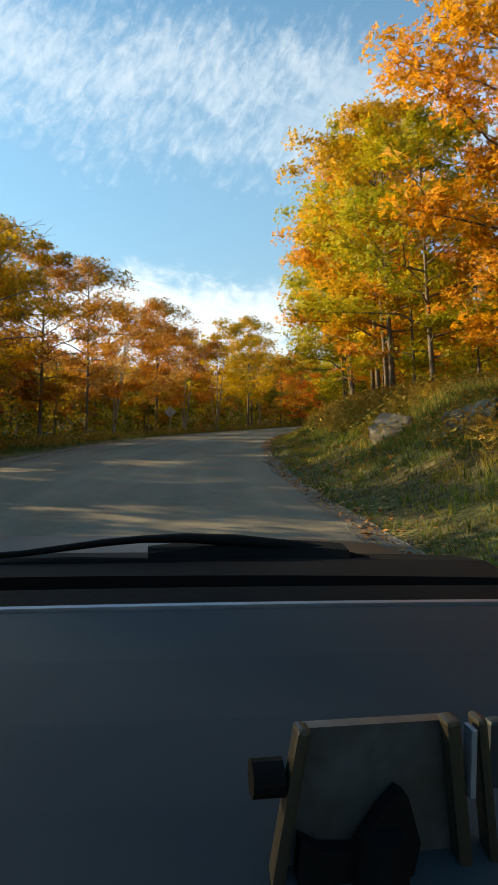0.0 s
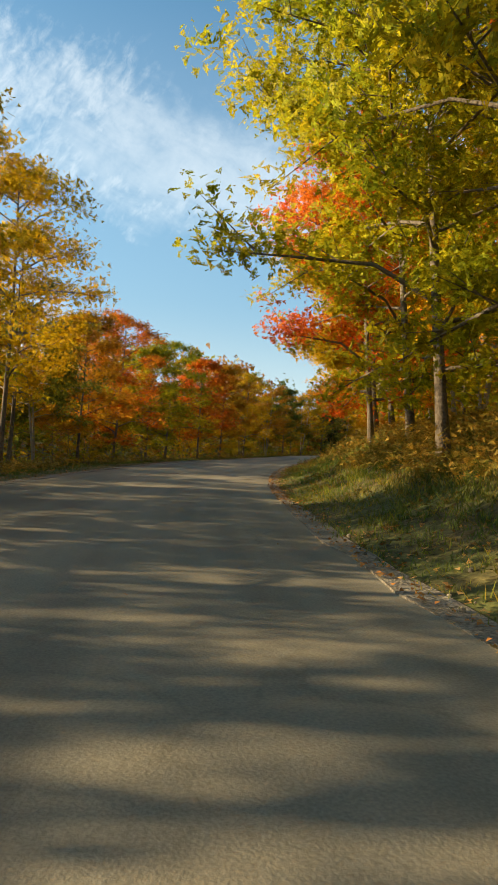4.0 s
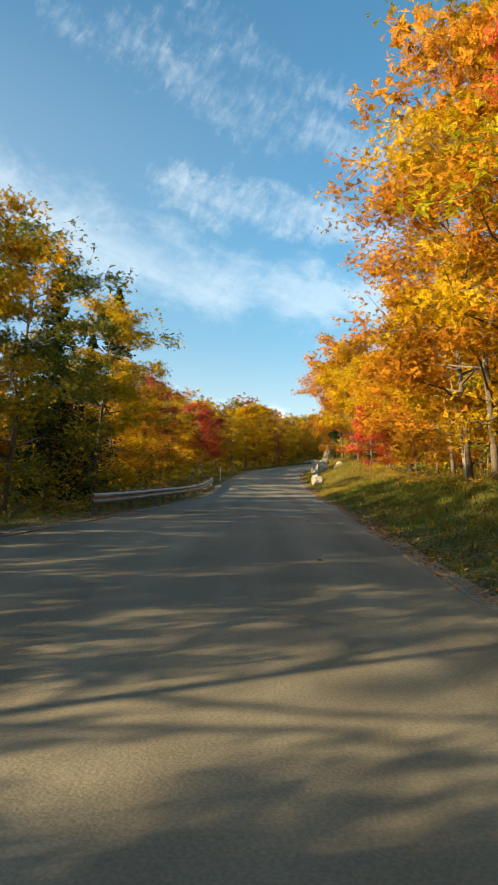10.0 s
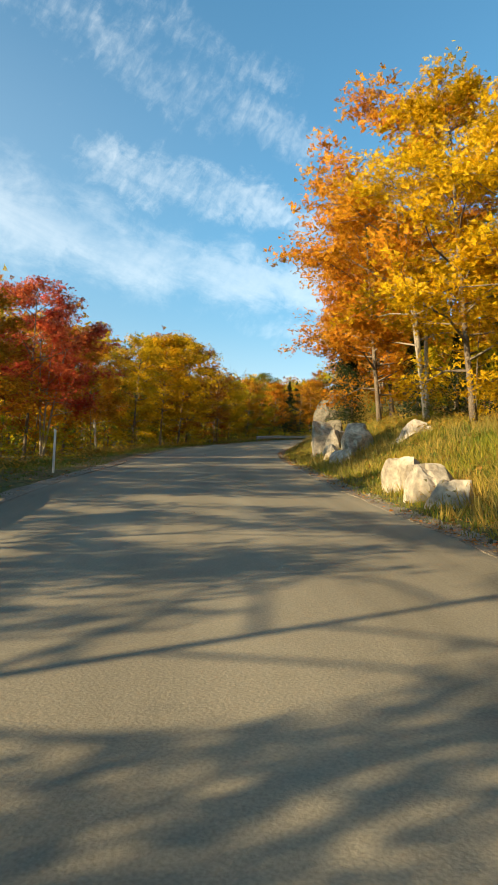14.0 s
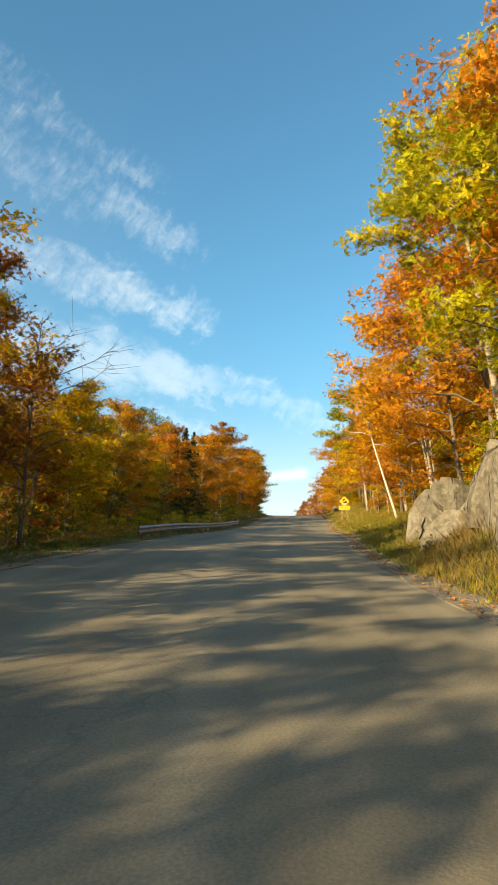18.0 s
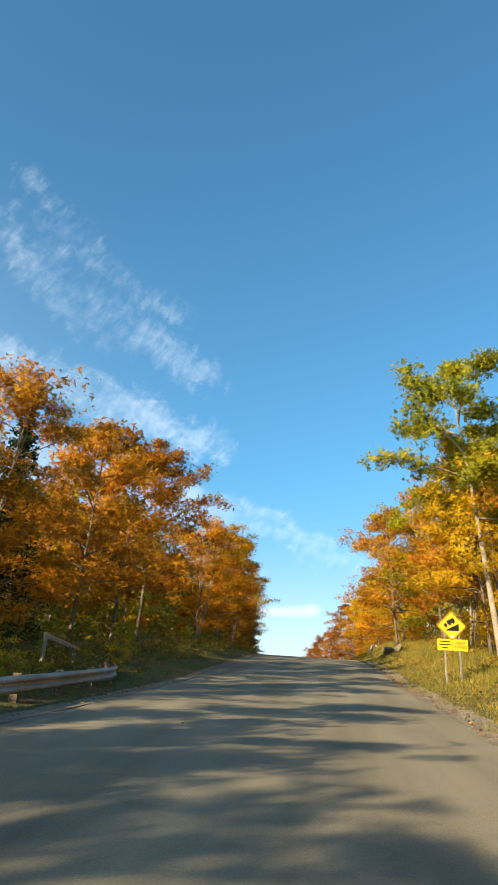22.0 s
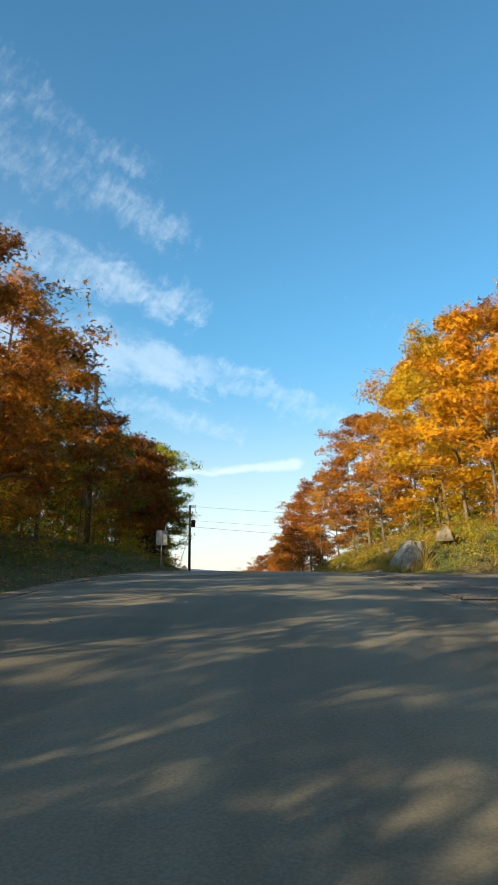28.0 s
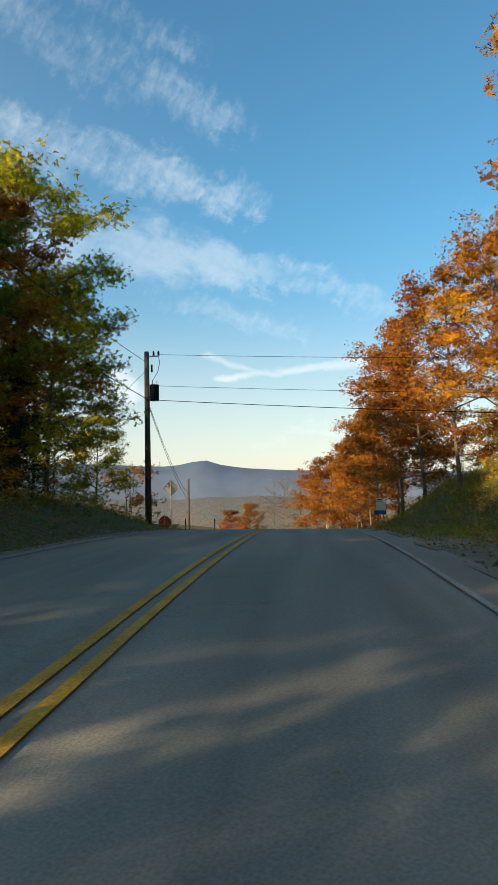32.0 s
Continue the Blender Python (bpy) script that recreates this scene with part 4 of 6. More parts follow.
# roadside trees that can be told apart: along, across, height, kind, colour
# left trees at 11 and 16.5 stay unseen, added only to shade the bank
KEY_TREES = """
5 8.5 12 tall gold;10 8.8 13 tall flame;15.5 9 12 broad amber;20.5 7.4 9.2 broad lime;25 7 12 tall gold;29.5 7.5 13 broad lime;34 7.6 13.4 broad amber;38.5 7.6 12.6 tall amber;51 7.6 10 slim flame;43 6.5 12 broad lime;47.5 6.2 12 clump lime;
50.5 5.4 13.5 broad lime;56 9.6 11 clump lime;61.5 9.4 11 slim gold;66.5 9.6 11 clump gold;71.5 9.8 11 slim orange;54.5 5.0 13.5 broad lime;59.5 5.7 12.5 broad lime;64.5 5.5 12 broad flame;69 6.2 12.5 tall gold;73.5 7.4 13.5 broad lime;78 7 14.5 broad gold;82.5 6.8 12 clump gold;87 6.8 11 broad orange;92 7.4 14 broad gold;
96.5 7 13 broad orange;99 9.6 10 slim lime;102.5 10.4 10 slim gold;105.5 9.4 9.5 slim lime;108.8 10.2 10 slim gold;112.2 9.6 9.5 slim olive;115.6 10.4 10 slim gold;120 9.8 10 slim lime;125 10 9.5 slim gold;100.5 6.6 11.5 clump gold;104 7 7.5 low lime;107 7.4 11.5 broad lime;110.5 6.4 11 clump gold;114.5 6.8 11 broad lime;116.5 6.0 9.5 slim red;118.5 7 12 tall orange;123 6.8 12.5 broad gold;127 6.8 12.5 broad orange;131.5 7.4 12.4 broad orange;137 9 11 clump gold;141.5 9.8 10.8 broad orange;146.5 10.4 10 broad orange;
151.8 10.4 11 broad orange;155.5 8 5.8 low red;158.5 9.8 8.6 clump amber;159 11.5 9 clump yellow;162 10.4 9.5 clump gold;165.4 9.6 10.2 broad gold;169.5 8.8 12 broad gold;174.5 8.6 13 clump orange;179.5 7.6 11.5 broad orange;163.4 11.4 4.6 spruce spruce;160.2 11.8 4.2 spruce spruce;167.2 9.8 4.8 spruce spruce;170.8 10.2 4.4 spruce spruce;173.2 9.4 3.8 spruce spruce;177 8.8 5 spruce spruce;182.6 6.6 4.6 spruce spruce;185.4 6.4 5.4 spruce spruce;
184 8.8 12.5 broad orange;199.2 6.6 10.5 spruce spruce;205.5 6.6 4.6 spruce spruce;188.5 8.6 11 tall orange;193 8.6 12 broad pale;196 8.8 12 clump orange;203.5 7.6 11 broad orange;207.5 7.8 12 broad lime;212.5 7.6 14 slim lime;217 8.4 13.5 broad orange;221.5 8 12 broad orange;226.5 7.8 11.6 clump amber;231 6.4 8.5 birch orange;234 8 9 broad orange;239 8 9 clump orange;240.6 7.9 13.6 airy amber;247.5 6.9 6.5 bare pale;246.5 8 9.6 broad orange;
250 8 8.5 slim gold;255 8.5 9 airy orange;265 7.4 15.4 slim olive;267.6 8.4 12.4 slim olive;268.5 7.8 10.5 broad gold;266.5 8 11 broad gold;271.5 7.5 10 clump orange;276.5 7.8 9 clump orange;281.5 8 11.5 broad lime;286 5.6 11 broad orange;292.5 7 10.6 broad gold;297.5 7.6 9 broad gold;302.5 8 9.6 tall gold;306 9 9 broad gold;
322.5 11 11 broad amber;325.5 8.8 10 low amber;329.5 8.8 11 broad gold;334.5 9.4 11 broad amber;339.5 10.4 11.6 broad amber;344.5 10.6 10.8 broad orange;349 9 10.5 broad orange;354.5 9.0 12.5 tall rust;359.5 8.6 10 broad rust;363 7.6 9.2 broad orange;366 6.4 9.6 broad rust;371 5.8 9.8 broad rust;375 5.2 9.6 low rust;380 5.6 9.2 low rust;385 5.2 9 broad rust;390 4.8 9 low rust;395 4.6 9.2 broad rust;
2 -8 8 low orange;8 -7.5 8 low orange;20 -5 7.8 dead gold;11 -9.5 9.5 broad orange;16.5 -10.5 9.5 broad orange;14.5 -8.6 8.6 tall orange;17.5 -8 8 airy orange;22 -7.4 9.0 clump gold;24.5 -9.4 9.6 tall orange;27 -7.8 10 airy gold;29.2 -9.2 8.6 broad rust;51.5 -9 9.6 broad orange;31 -7.2 10 tall orange;36.5 -7 10.8 airy pale;42 -7.6 9.6 clump orange;48.5 -7.2 10.8 airy pale;54 -7.2 9.8 clump orange;60 -6.8 10.4 clump gold;66.5 -6.4 12.2 airy gold;69.5 -7.4 11 airy gold;72 -7.4 8.5 clump green;76.5 -7.2 8.6 low orange;81 -7 9.4 broad flame;86 -6.8 8.4 low lime;
91 -7.4 9.6 broad lime;96.5 -7 9 low flame;101.5 -7.2 9.2 low orange;107 -7.4 9 broad gold;112.5 -7.2 8 clump orange;118 -7.6 8.5 low green;123 -7.4 8.8 clump gold;128.5 -7 9.8 broad green;134 -7.3 10 spruce spruce;137 -6.3 9.6 broad gold;141 -7.5 8.8 spruce spruce;147.5 -8 8.8 broad gold;161 -10.6 16.6 spruce spruce;152 -8.2 7.4 broad orange;158 -7.8 7.2 low orange;162.5 -8.6 9.6 broad red;
168 -8 9 broad yellow;172.5 -7.2 7 low orange;177.5 -6.8 8.6 airy red;178.6 -6.4 8.2 clump red;184 -7.4 7.4 low orange;189.5 -7.6 6.8 clump orange;153.6 11 9.6 clump gold;195 -7.4 8.6 broad gold;200.5 -7.2 9.6 low gold;205 -7.4 10.2 broad gold;208.8 -8.2 10 broad rust;212 -6.4 8.4 bare rust;215 -7.8 8.2 clump gold;221 -8.4 7.2 low gold;227 -8.2 7.6 broad orange;233 -8.6 7.8 clump gold;239 -8 8 low orange;
243 -11 9.8 airy green;245 -8.2 7.2 spruce spruce;248 -8.2 8.4 spruce spruce;251.5 -7.6 8 broad orange;255 -8.8 8.6 spruce spruce;258.5 -7.4 9 low orange;264 -7.6 9.4 low orange;269.5 -8 11.6 tall rust;280 -7 8.8 broad amber;284.5 -7.4 9 clump gold;289 -6.8 9.4 broad amber;293 -7 10 broad rust;297 -7.2 9.4 low orange;303 -6.8 8.4 clump gold;308.5 -7.6 8.4 low orange;
314 -8 9.8 broad rust;319 -8.6 9.6 broad orange;324.5 -8.6 9.2 low rust;330 -11.2 8.6 low green;337 -9.2 8.4 low rust;342 -9.6 8 low green;347.5 -9 8.4 low rust;352 -8.4 7 spruce spruce;357.5 -7.6 5.6 spruce spruce;351 -9.4 10 low rust;356 -8.6 9.4 low rust;359 -8.6 11.4 broad lime;349.5 -8 8.6 low rust;353.8 -8.4 9 low green;361.5 -8.2 9 low olive;365.5 -10.4 7.4 low green;371 -9.4 6 low lime;376 -9.2 5 bush rust
"""
for row in KEY_TREES.replace("\n", "").split(";"):
    a = row.split()
    plant(float(a[0]), float(a[1]) - (1.3 if a[1][0] == "-" else 0.0), float(a[2]), a[3], a[4])


def pick(pairs):
    u = rng.uniform(0, 1)
    for k, p in pairs:
        u -= p
        if u <= 0:
            return k
    return pairs[-1][0]


# woodland behind: the first row as trees, the depth of the wood as one mass
RIGHT_MIX = (("gold", .3), ("orange", .27), ("rust", .15), ("lime", .16), ("green", .07), ("yellow", .05))
LEFT_MIX = (("rust", .3), ("orange", .26), ("gold", .22), ("green", .14), ("lime", .08))
for s0 in np.arange(-24, 392, 8.4):
    for side in (1, -1):
        s = s0 + rng.uniform(-2, 2)
        if side > 0 and (308 < s < 321 or 181 < s < 204):
            continue
        if s > 364 and side < 0:
            continue
        d = side * (12.2 + rng.uniform(-1.2, 1.8)) + (0 if side > 0 else -0.8)
        # left row kept taller where the road should lie in its shade
        h = rng.uniform(9, 12) if side > 0 else rng.uniform(7.4, 9) * (1.0 if 85 < s < 134 or 168 < s < 234 or s > 296 else 0.70)
        plant(s, d, h * (0.62 if s > 358 else 1.0), "far_a" if rng.uniform() < 0.55 else "far_b", pick(RIGHT_MIX if side > 0 else LEFT_MIX), rng.uniform(0, 6.28))


# leafy edge between the roadside trees
for s0 in np.arange(2, 372, 6.0):
    for side in (1, -1):
        s = s0 + rng.uniform(-1.6, 1.6)
        if side > 0 and (306 < s < 323 or 180 < s < 216):
            continue
        if side < 0 and 235 < s < 322 and rng.uniform() < 0.6:
            continue
        d = float(edge_right(s)) + (5.2 if s < 140 else 6.6) + rng.uniform(0, 1.6) if side > 0 else float(edge_left(s)) - 5.2 - rng.uniform(0, 1.6)
        # left mix leans to dull green and rust, its darkness standing in for shade
        plant(s, d, rng.uniform(5, 7.5) if side > 0 else rng.uniform(4.5, 6.2), "mid", pick(RIGHT_MIX if side > 0 else (("green", .45), ("rust", .30), ("orange", .15), ("gold", .10))), rng.uniform(0, 6.28))


def woodland():
    r = np.random.default_rng(99)
    keys = ["gold", "orange", "rust", "lime", "green", "yellow"]
    quads, mats, wood = [], [], []
    for s0 in np.arange(-28, 400, 4.6):
        for d0 in (17, 22, 28, 36):
            for side in (1, -1):
                s = s0 + r.uniform(-2, 2)
                if s > 366 and side < 0 or (side > 0 and 309 < s < 320 and d0 < 18):
                    continue
                d = side * (d0 + r.uniform(-2, 2))
                h = (r.uniform(9, 12.5) if side > 0 else r.uniform(7, 9)) * (0.6 if s > 358 else 1)
                if side < 0:
                    # left back rows raised out of sight behind the front row, to shade the road
                    tall = 85 < s < 134 or 168 < s < 234 or 296 < s < 360
                    h = r.uniform(10.5, 12.5) if tall and d0 < 25 else r.uniform(8.4, 9.6) if 234 < s < 296 and d0 < 25 else r.uniform(5.6, 7.2) * (0.7 if s > 358 else 1)
                p = np.array(place(s, d))
                wood.append(tube([p - (0, 0, 0.3), p + (0, 0, h * 0.8)], [0.14, 0.05], 4))
                # left crowns filled denser, also to block the low sun
                m = 300 if side > 0 or 138 < s < 166 else 620
                cl = r.uniform(-1, 1, (16, 3))
                cl = cl / np.maximum(1, np.linalg.norm(cl, axis=1))[:, None]
                cen = p + (0, 0, h * 0.6) + cl * (2.6, 2.6, h * 0.38)
                q = cen[r.integers(0, 16, m)] + r.normal(size=(m, 3)) * (0.65, 0.65, 0.45)
                quads.append(leaf_faces(q, 0.78, r))
                u, k = r.uniform(), 0
                for k, (name, share) in enumerate(RIGHT_MIX if side > 0 else LEFT_MIX):
                    u -= share
                    if u <= 0:
                        break
                mats.append(np.full(m, keys.index(name)))
    # low growth under the crowns
    n = 54000
    s = r.uniform(-28, 392, n)
    side = np.where(r.uniform(size=n) < 0.5, 1.0, -1.0)
    d = side * (11 + 26 * r.uniform(0, 1, n) ** 1.3)
    ok = ~((side > 0) & (s > 308) & (s < 321) & (d < 18)) & ~((s > 372) & (side < 0))
    s, d = s[ok], d[ok]
    p = places(s, d)
    clump = 0.5 + 0.5 * fbm(s * 1.1, d * 1.4, 2.2)
    p[:, 2] += r.uniform(0, 1, len(s)) ** 1.4 * (1.0 + 4.2 * clump) * np.where((d < 0) & (s > 180), 0.6, 1.0) * np.where(s > 358, 0.5, 1.0)
    quads.append(leaf_faces(p, 0.5, r))
    mats.append(np.array([4, 3, 2, 0, 1])[np.clip((clump * 5 + r.normal(size=len(s)) * 0.9).astype(int), 0, 4)])
    # brush close behind the roadside trees
    n = 96000
    s = r.uniform(-28, 372, n)
    side = np.where(r.uniform(size=n) < 0.26, 1.0, -1.0)
    d = np.where(side > 0, edge_right(s) + 6.2, edge_left(s) - 4.4) + side * 6 * r.uniform(0, 1, n)
    ok = ~((side > 0) & (((s > 306) & (s < 323)) | ((s > 150) & (s < 205))))
    s, d = s[ok], d[ok]
    p = places(s, d)
    clump = 0.5 + 0.5 * fbm(s * 1.7, d * 1.9, 1.2)
    deep = np.interp(s, [222, 236, 258, 268], [1.0, 0.35, 0.35, 1.0])
    p[:, 2] += 0.1 + r.uniform(0, 1, len(s)) * np.where(d < 0, (1.1 + 2.9 * clump) * deep, 0.5 + 2.6 * clump)
    quads.append(leaf_faces(p, 0.30, r))
    tint = np.array([4, 4, 3, 0, 2])[np.clip((clump * 5 + r.normal(size=len(s)) * 0.9).astype(int), 0, 4)]
    # left brush past 222 turned dull green: understory shade put into leaf colour
    mats.append(np.where((d < 0) & (s > 222) & (tint != 2), 4, tint))
    V, M = np.concatenate(quads), np.concatenate(mats)
    me = bulk_tris("woodland", V, LEAF[keys[0]])
    for k in keys[1:]:
        me.materials.append(LEAF[k])
    me.polygons.foreach_set("material_index", M.astype(np.int32))
    tagged(new("woodland", me), "deep autumn woodland of gold, orange and rust foliage", "woodland", kind="stuff")
    v, f = join(wood)
    tagged(new("woodland_trunks", mesh_of("woodland_trunks", v, f, BARK)), "many thin dark trunks deep in the wood", "woodland", kind="stuff")


woodland()

# undergrowth at the wood's edge
for s0 in np.arange(-10, 380, 3.1):
    for side in (1, -1):
        s = s0 + rng.uniform(-1.2, 1.2)
        if side > 0 and (309 < s < 321 or 182 < s < 216):
            continue
        base = float(edge_right(s)) + 4.3 if side > 0 else float(edge_left(s)) - 2.2
        if rng.uniform() < (0.12 if side > 0 and s < 78 else 0.5):
            plant(s, base + side * rng.uniform(0, 2.4), rng.uniform(0.9, 2.0), "bush", pick((("lime", .35), ("green", .3), ("gold", .2), ("orange", .15))), rng.uniform(0, 6))
        if rng.uniform() < 0.3:
            plant(s + 1, base + side * rng.uniform(1.2, 4), rng.uniform(2.6, 4.6), "sapling", pick((("gold", .3), ("lime", .3), ("orange", .25), ("yellow", .15))), rng.uniform(0, 6))

# ---- grass, weeds and fallen leaves ----


def blades(name, n, s_rng, side, near, far, hi, label, seed, lean=0.45, mat=None, rich=0.35, short=0.30):
    """One mass of tufts of thin blades on a verge between near and far metres from the road's edge."""
    r = np.random.default_rng(seed)
    m = n // 7
    s = r.uniform(*s_rng, m)
    u = r.uniform(0, 1, m) ** 0.9
    edge = edge_right(s) if side > 0 else edge_left(s)
    d = edge + side * (near + (far - near) * u)
    ok = ~((side > 0) & (s > 308.5) & (s < 321.5) & (d > 2.6))
    patch = 0.5 + 0.5 * fbm(s * 1.5, d * 2.0, seed * 0.37)
    ok &= r.uniform(size=m) < rich + (1 - rich) * patch
    s, d, u, patch = s[ok], d[ok], u[ok], patch[ok]
    base = places(s, d)
    size = hi * (short + (1 - short) * u) * (0.5 + 0.7 * patch) * r.uniform(0.6, 1.2, len(s))
    base, size = np.repeat(base, 7, 0), np.repeat(size, 7)
    n = len(size)
    h = size * r.uniform(0.5, 1.15, n)
    p = base + np.stack([r.normal(size=n) * 0.07, r.normal(size=n) * 0.07, np.full(n, -0.02)], 1)
    a = r.uniform(0, 6.28, n)
    w = np.stack([np.cos(a), np.sin(a), np.zeros(n)], 1) * (0.007 + 0.022 * h[:, None])
    tip = p + np.stack([r.normal(size=n) * lean * h, r.normal(size=n) * lean * h, h], 1)
    ob = new(name, bulk_tris(name, np.stack([p - w, p + w, tip], 1), mat or GRASS))
    return tagged(ob, label, "grass", kind="stuff")


DRY = material("dry_grass", (0.42, 0.29, 0.055), 0.75, 0.3, 0.5, 5, 0, second=(0.24, 0.21, 0.06), island=0.4, transl=0.3)
blades("grass", 420000, (-6, 376), 1, 0.16, 5.6, 0.42, "rough grass and weeds on the roadside bank", 3)
GREEN = material("green_verge_grass", (0.075, 0.135, 0.018), 0.7, 0.35, 0.35, 4, 0, second=(0.16, 0.175, 0.026), island=0.4, transl=0.35)
blades("grass", 170000, (-6, 376), -1, 0.12, 4.2, 0.30, "green rough grass along the verge", 4, mat=GREEN)
blades("grass", 230000, (-5, 184), 1, 0.08, 4.6, 0.34, "green grass low on the roadside bank", 44, mat=GREEN, rich=0.5)
blades("dry_grass", 90000, (6, 130), 1, 1.9, 5.0, 0.44, "band of golden dry grass at the wood's edge", 9, 0.45, DRY, 0.1)
blades("dry_grass", 52000, (150, 182), 1, 0.5, 6.0, 0.50, "tall dry yellow grass round the boulders", 5, 0.42, DRY, 0.1, 0.65)
blades("grass", 50000, (146, 182), 1, 0.3, 6.0, 0.42, "green and brown grass among the boulders", 25, 0.45, None, 0.3, 0.6)
BROWN = material("browning_weeds", (0.20, 0.125, 0.04), 0.8, 0.3, 0.5, 5, 0, second=(0.13, 0.12, 0.035), island=0.4, transl=0.3)
blades("dry_grass", 40000, (182, 214), 1, 0.4, 2.3, 0.52, "tall brown weeds at the foot of the outcrop", 15, 0.5, BROWN, 0.15, 0.4)
blades("grass", 40000, (182, 216), 1, 0.3, 2.4, 0.36, "rough grass at the foot of the outcrop", 26, 0.45, None, 0.3, 0.5)
blades("dry_grass", 36000, (250, 309), 1, 0.6, 4.5, 0.45, "tall dry yellow grass on the bank", 6, 0.4, DRY)
blades("dry_grass", 12000, (321.6, 330), 1, 1.0, 2.6, 0.7, "tuft of pale dry grass beside a boulder", 8, 0.35, DRY, 0.9)
FERN = material("yellowing_fern", (0.46, 0.28, 0.035), 0.7, 0.3, 0.5, 5, 0, second=(0.26, 0.22, 0.03), island=0.5, transl=0.35, lobes=True)


def ferns():
    r = np.random.default_rng(12)
    n = 14000
    s = np.where(r.uniform(size=n) < 0.4, r.uniform(-8, 70, n), r.uniform(-8, 376, n))
    side = np.where(r.uniform(size=n) < 0.72, 1.0, -1.0)
    u = r.uniform(0, 1, n)
    d = np.where(side > 0, edge_right(s) + np.where(s < 72, 2.0, 3.4) + 3.4 * u, edge_left(s) - 1.4 - 3.5 * u)
    keep = (fbm(s * 1.2, d, 0.8) > -0.15) & ~((side > 0) & (s > 308) & (s < 322))
    p = places(s[keep], d[keep])
    p = np.repeat(p, 15, 0) + r.normal(size=(keep.sum() * 15, 3)) * (0.26, 0.26, 0.11) + (0, 0, 0.24)
    tagged(new("ferns", bulk_tris("ferns", leaf_faces(p, 0.16, r, 0.8), FERN)), "yellowing ferns and low weeds at the wood's edge", "fern", kind="stuff")


ferns()


def weeds():
    """Broad-leaved weeds scattered in clumps over the banks."""
    r = np.random.default_rng(14)
    n = 9000
    s = r.uniform(-6, 376, n)
    side = np.where(r.uniform(size=n) < 0.75, 1.0, -1.0)
    u = r.uniform(0, 1, n)
    d = np.where(side > 0, edge_right(s) + 0.5 + 4.6 * u, edge_left(s) - 0.8 - 3.0 * u)
    keep = (fbm(s * 2.1, d * 1.6, 1.4) > 0.0) & ~((side > 0) & (s > 308) & (s < 322))
    p, big = places(s[keep], d[keep]), r.uniform(0.5, 1.3, keep.sum())
    k = 14
    q = np.repeat(p, k, 0) + r.normal(size=(len(p) * k, 3)) * (0.15, 0.15, 0.10) * np.repeat(big, k)[:, None] + (0, 0, 0.16)
    tagged(new("weeds", bulk_tris("weeds", leaf_faces(q, 0.11, r, 0.8), WEED)), "low green and browning weeds in the verge grass", "weeds", kind="stuff")


WEED = material("verge_weeds", (0.15, 0.19, 0.022), 0.7, 0.3, 0.7, 5, 0, second=(0.33, 0.17, 0.035), island=0.5, transl=0.3, lobes=True)
weeds()


def litter():
    r = np.random.default_rng(21)
    n = 48000
    s = r.uniform(-6, 376, n)
    right = r.uniform(size=n) < 0.7
    d = np.where(right, edge_right(s) + np.abs(r.normal(size=n)) * 0.42 - 0.18, edge_left(s) - np.abs(r.normal(size=n)) * 0.9 + 0.2)
    s = np.r_[s, r.uniform(-6, 376, 90)]
    d = np.r_[d, r.uniform(-4.5, 2.3, 90)]
    keep = r.uniform(size=len(s)) < np.where(d > 0, np.interp(s, [150, 200, 296, 304, 340, 360], [1.0, 0.45, 0.45, 0.10, 0.10, 0.3]), 1.0) * (0.3 + 0.7 * np.clip(fbm(s * 0.7, d * 0.2, 1.9) + 0.6, 0, 1))
    p = places(s[keep], d[keep])
    p[:, 2] += r.uniform(0.03, 0.06, len(p))
    tagged(new("fallen_leaves", bulk_tris("fallen_leaves", leaf_faces(p, 0.066, r, 2.5), LITTER)), "brown and orange leaves fallen along the road's edge", "fallen leaves", kind="stuff")


litter()


def pebbles():
    r = np.random.default_rng(33)
    bm = bmesh.new()
    bmesh.ops.create_icosphere(bm, subdivisions=1, radius=1)
    base = np.array([v.co[:] for v in bm.verts])
    tri = np.array([[v.index for v in f.verts] for f in bm.faces])
    bm.free()
    n = 1200
    s = r.uniform(-4, 370, n)
    d = edge_right(s) + np.abs(r.normal(size=n)) * 0.4 + 0.05
    p = places(s, d)
    p[:, 2] += 0.02
    sc = r.uniform(0.012, 0.05, (n, 1, 1)) * r.uniform(0.6, 1.3, (n, 1, 3))
    V = (base[None] * sc + p[:, None]).reshape(-1, 3)
    F = (tri[None] + (np.arange(n) * len(base))[:, None, None]).reshape(-1, 3)
    tagged(new("pebbles", mesh_of("pebbles", V, F, ROCK)), "loose grey pebbles on the shoulder", "pebbles", kind="stuff")


pebbles()

# ---- woods far from the road ----


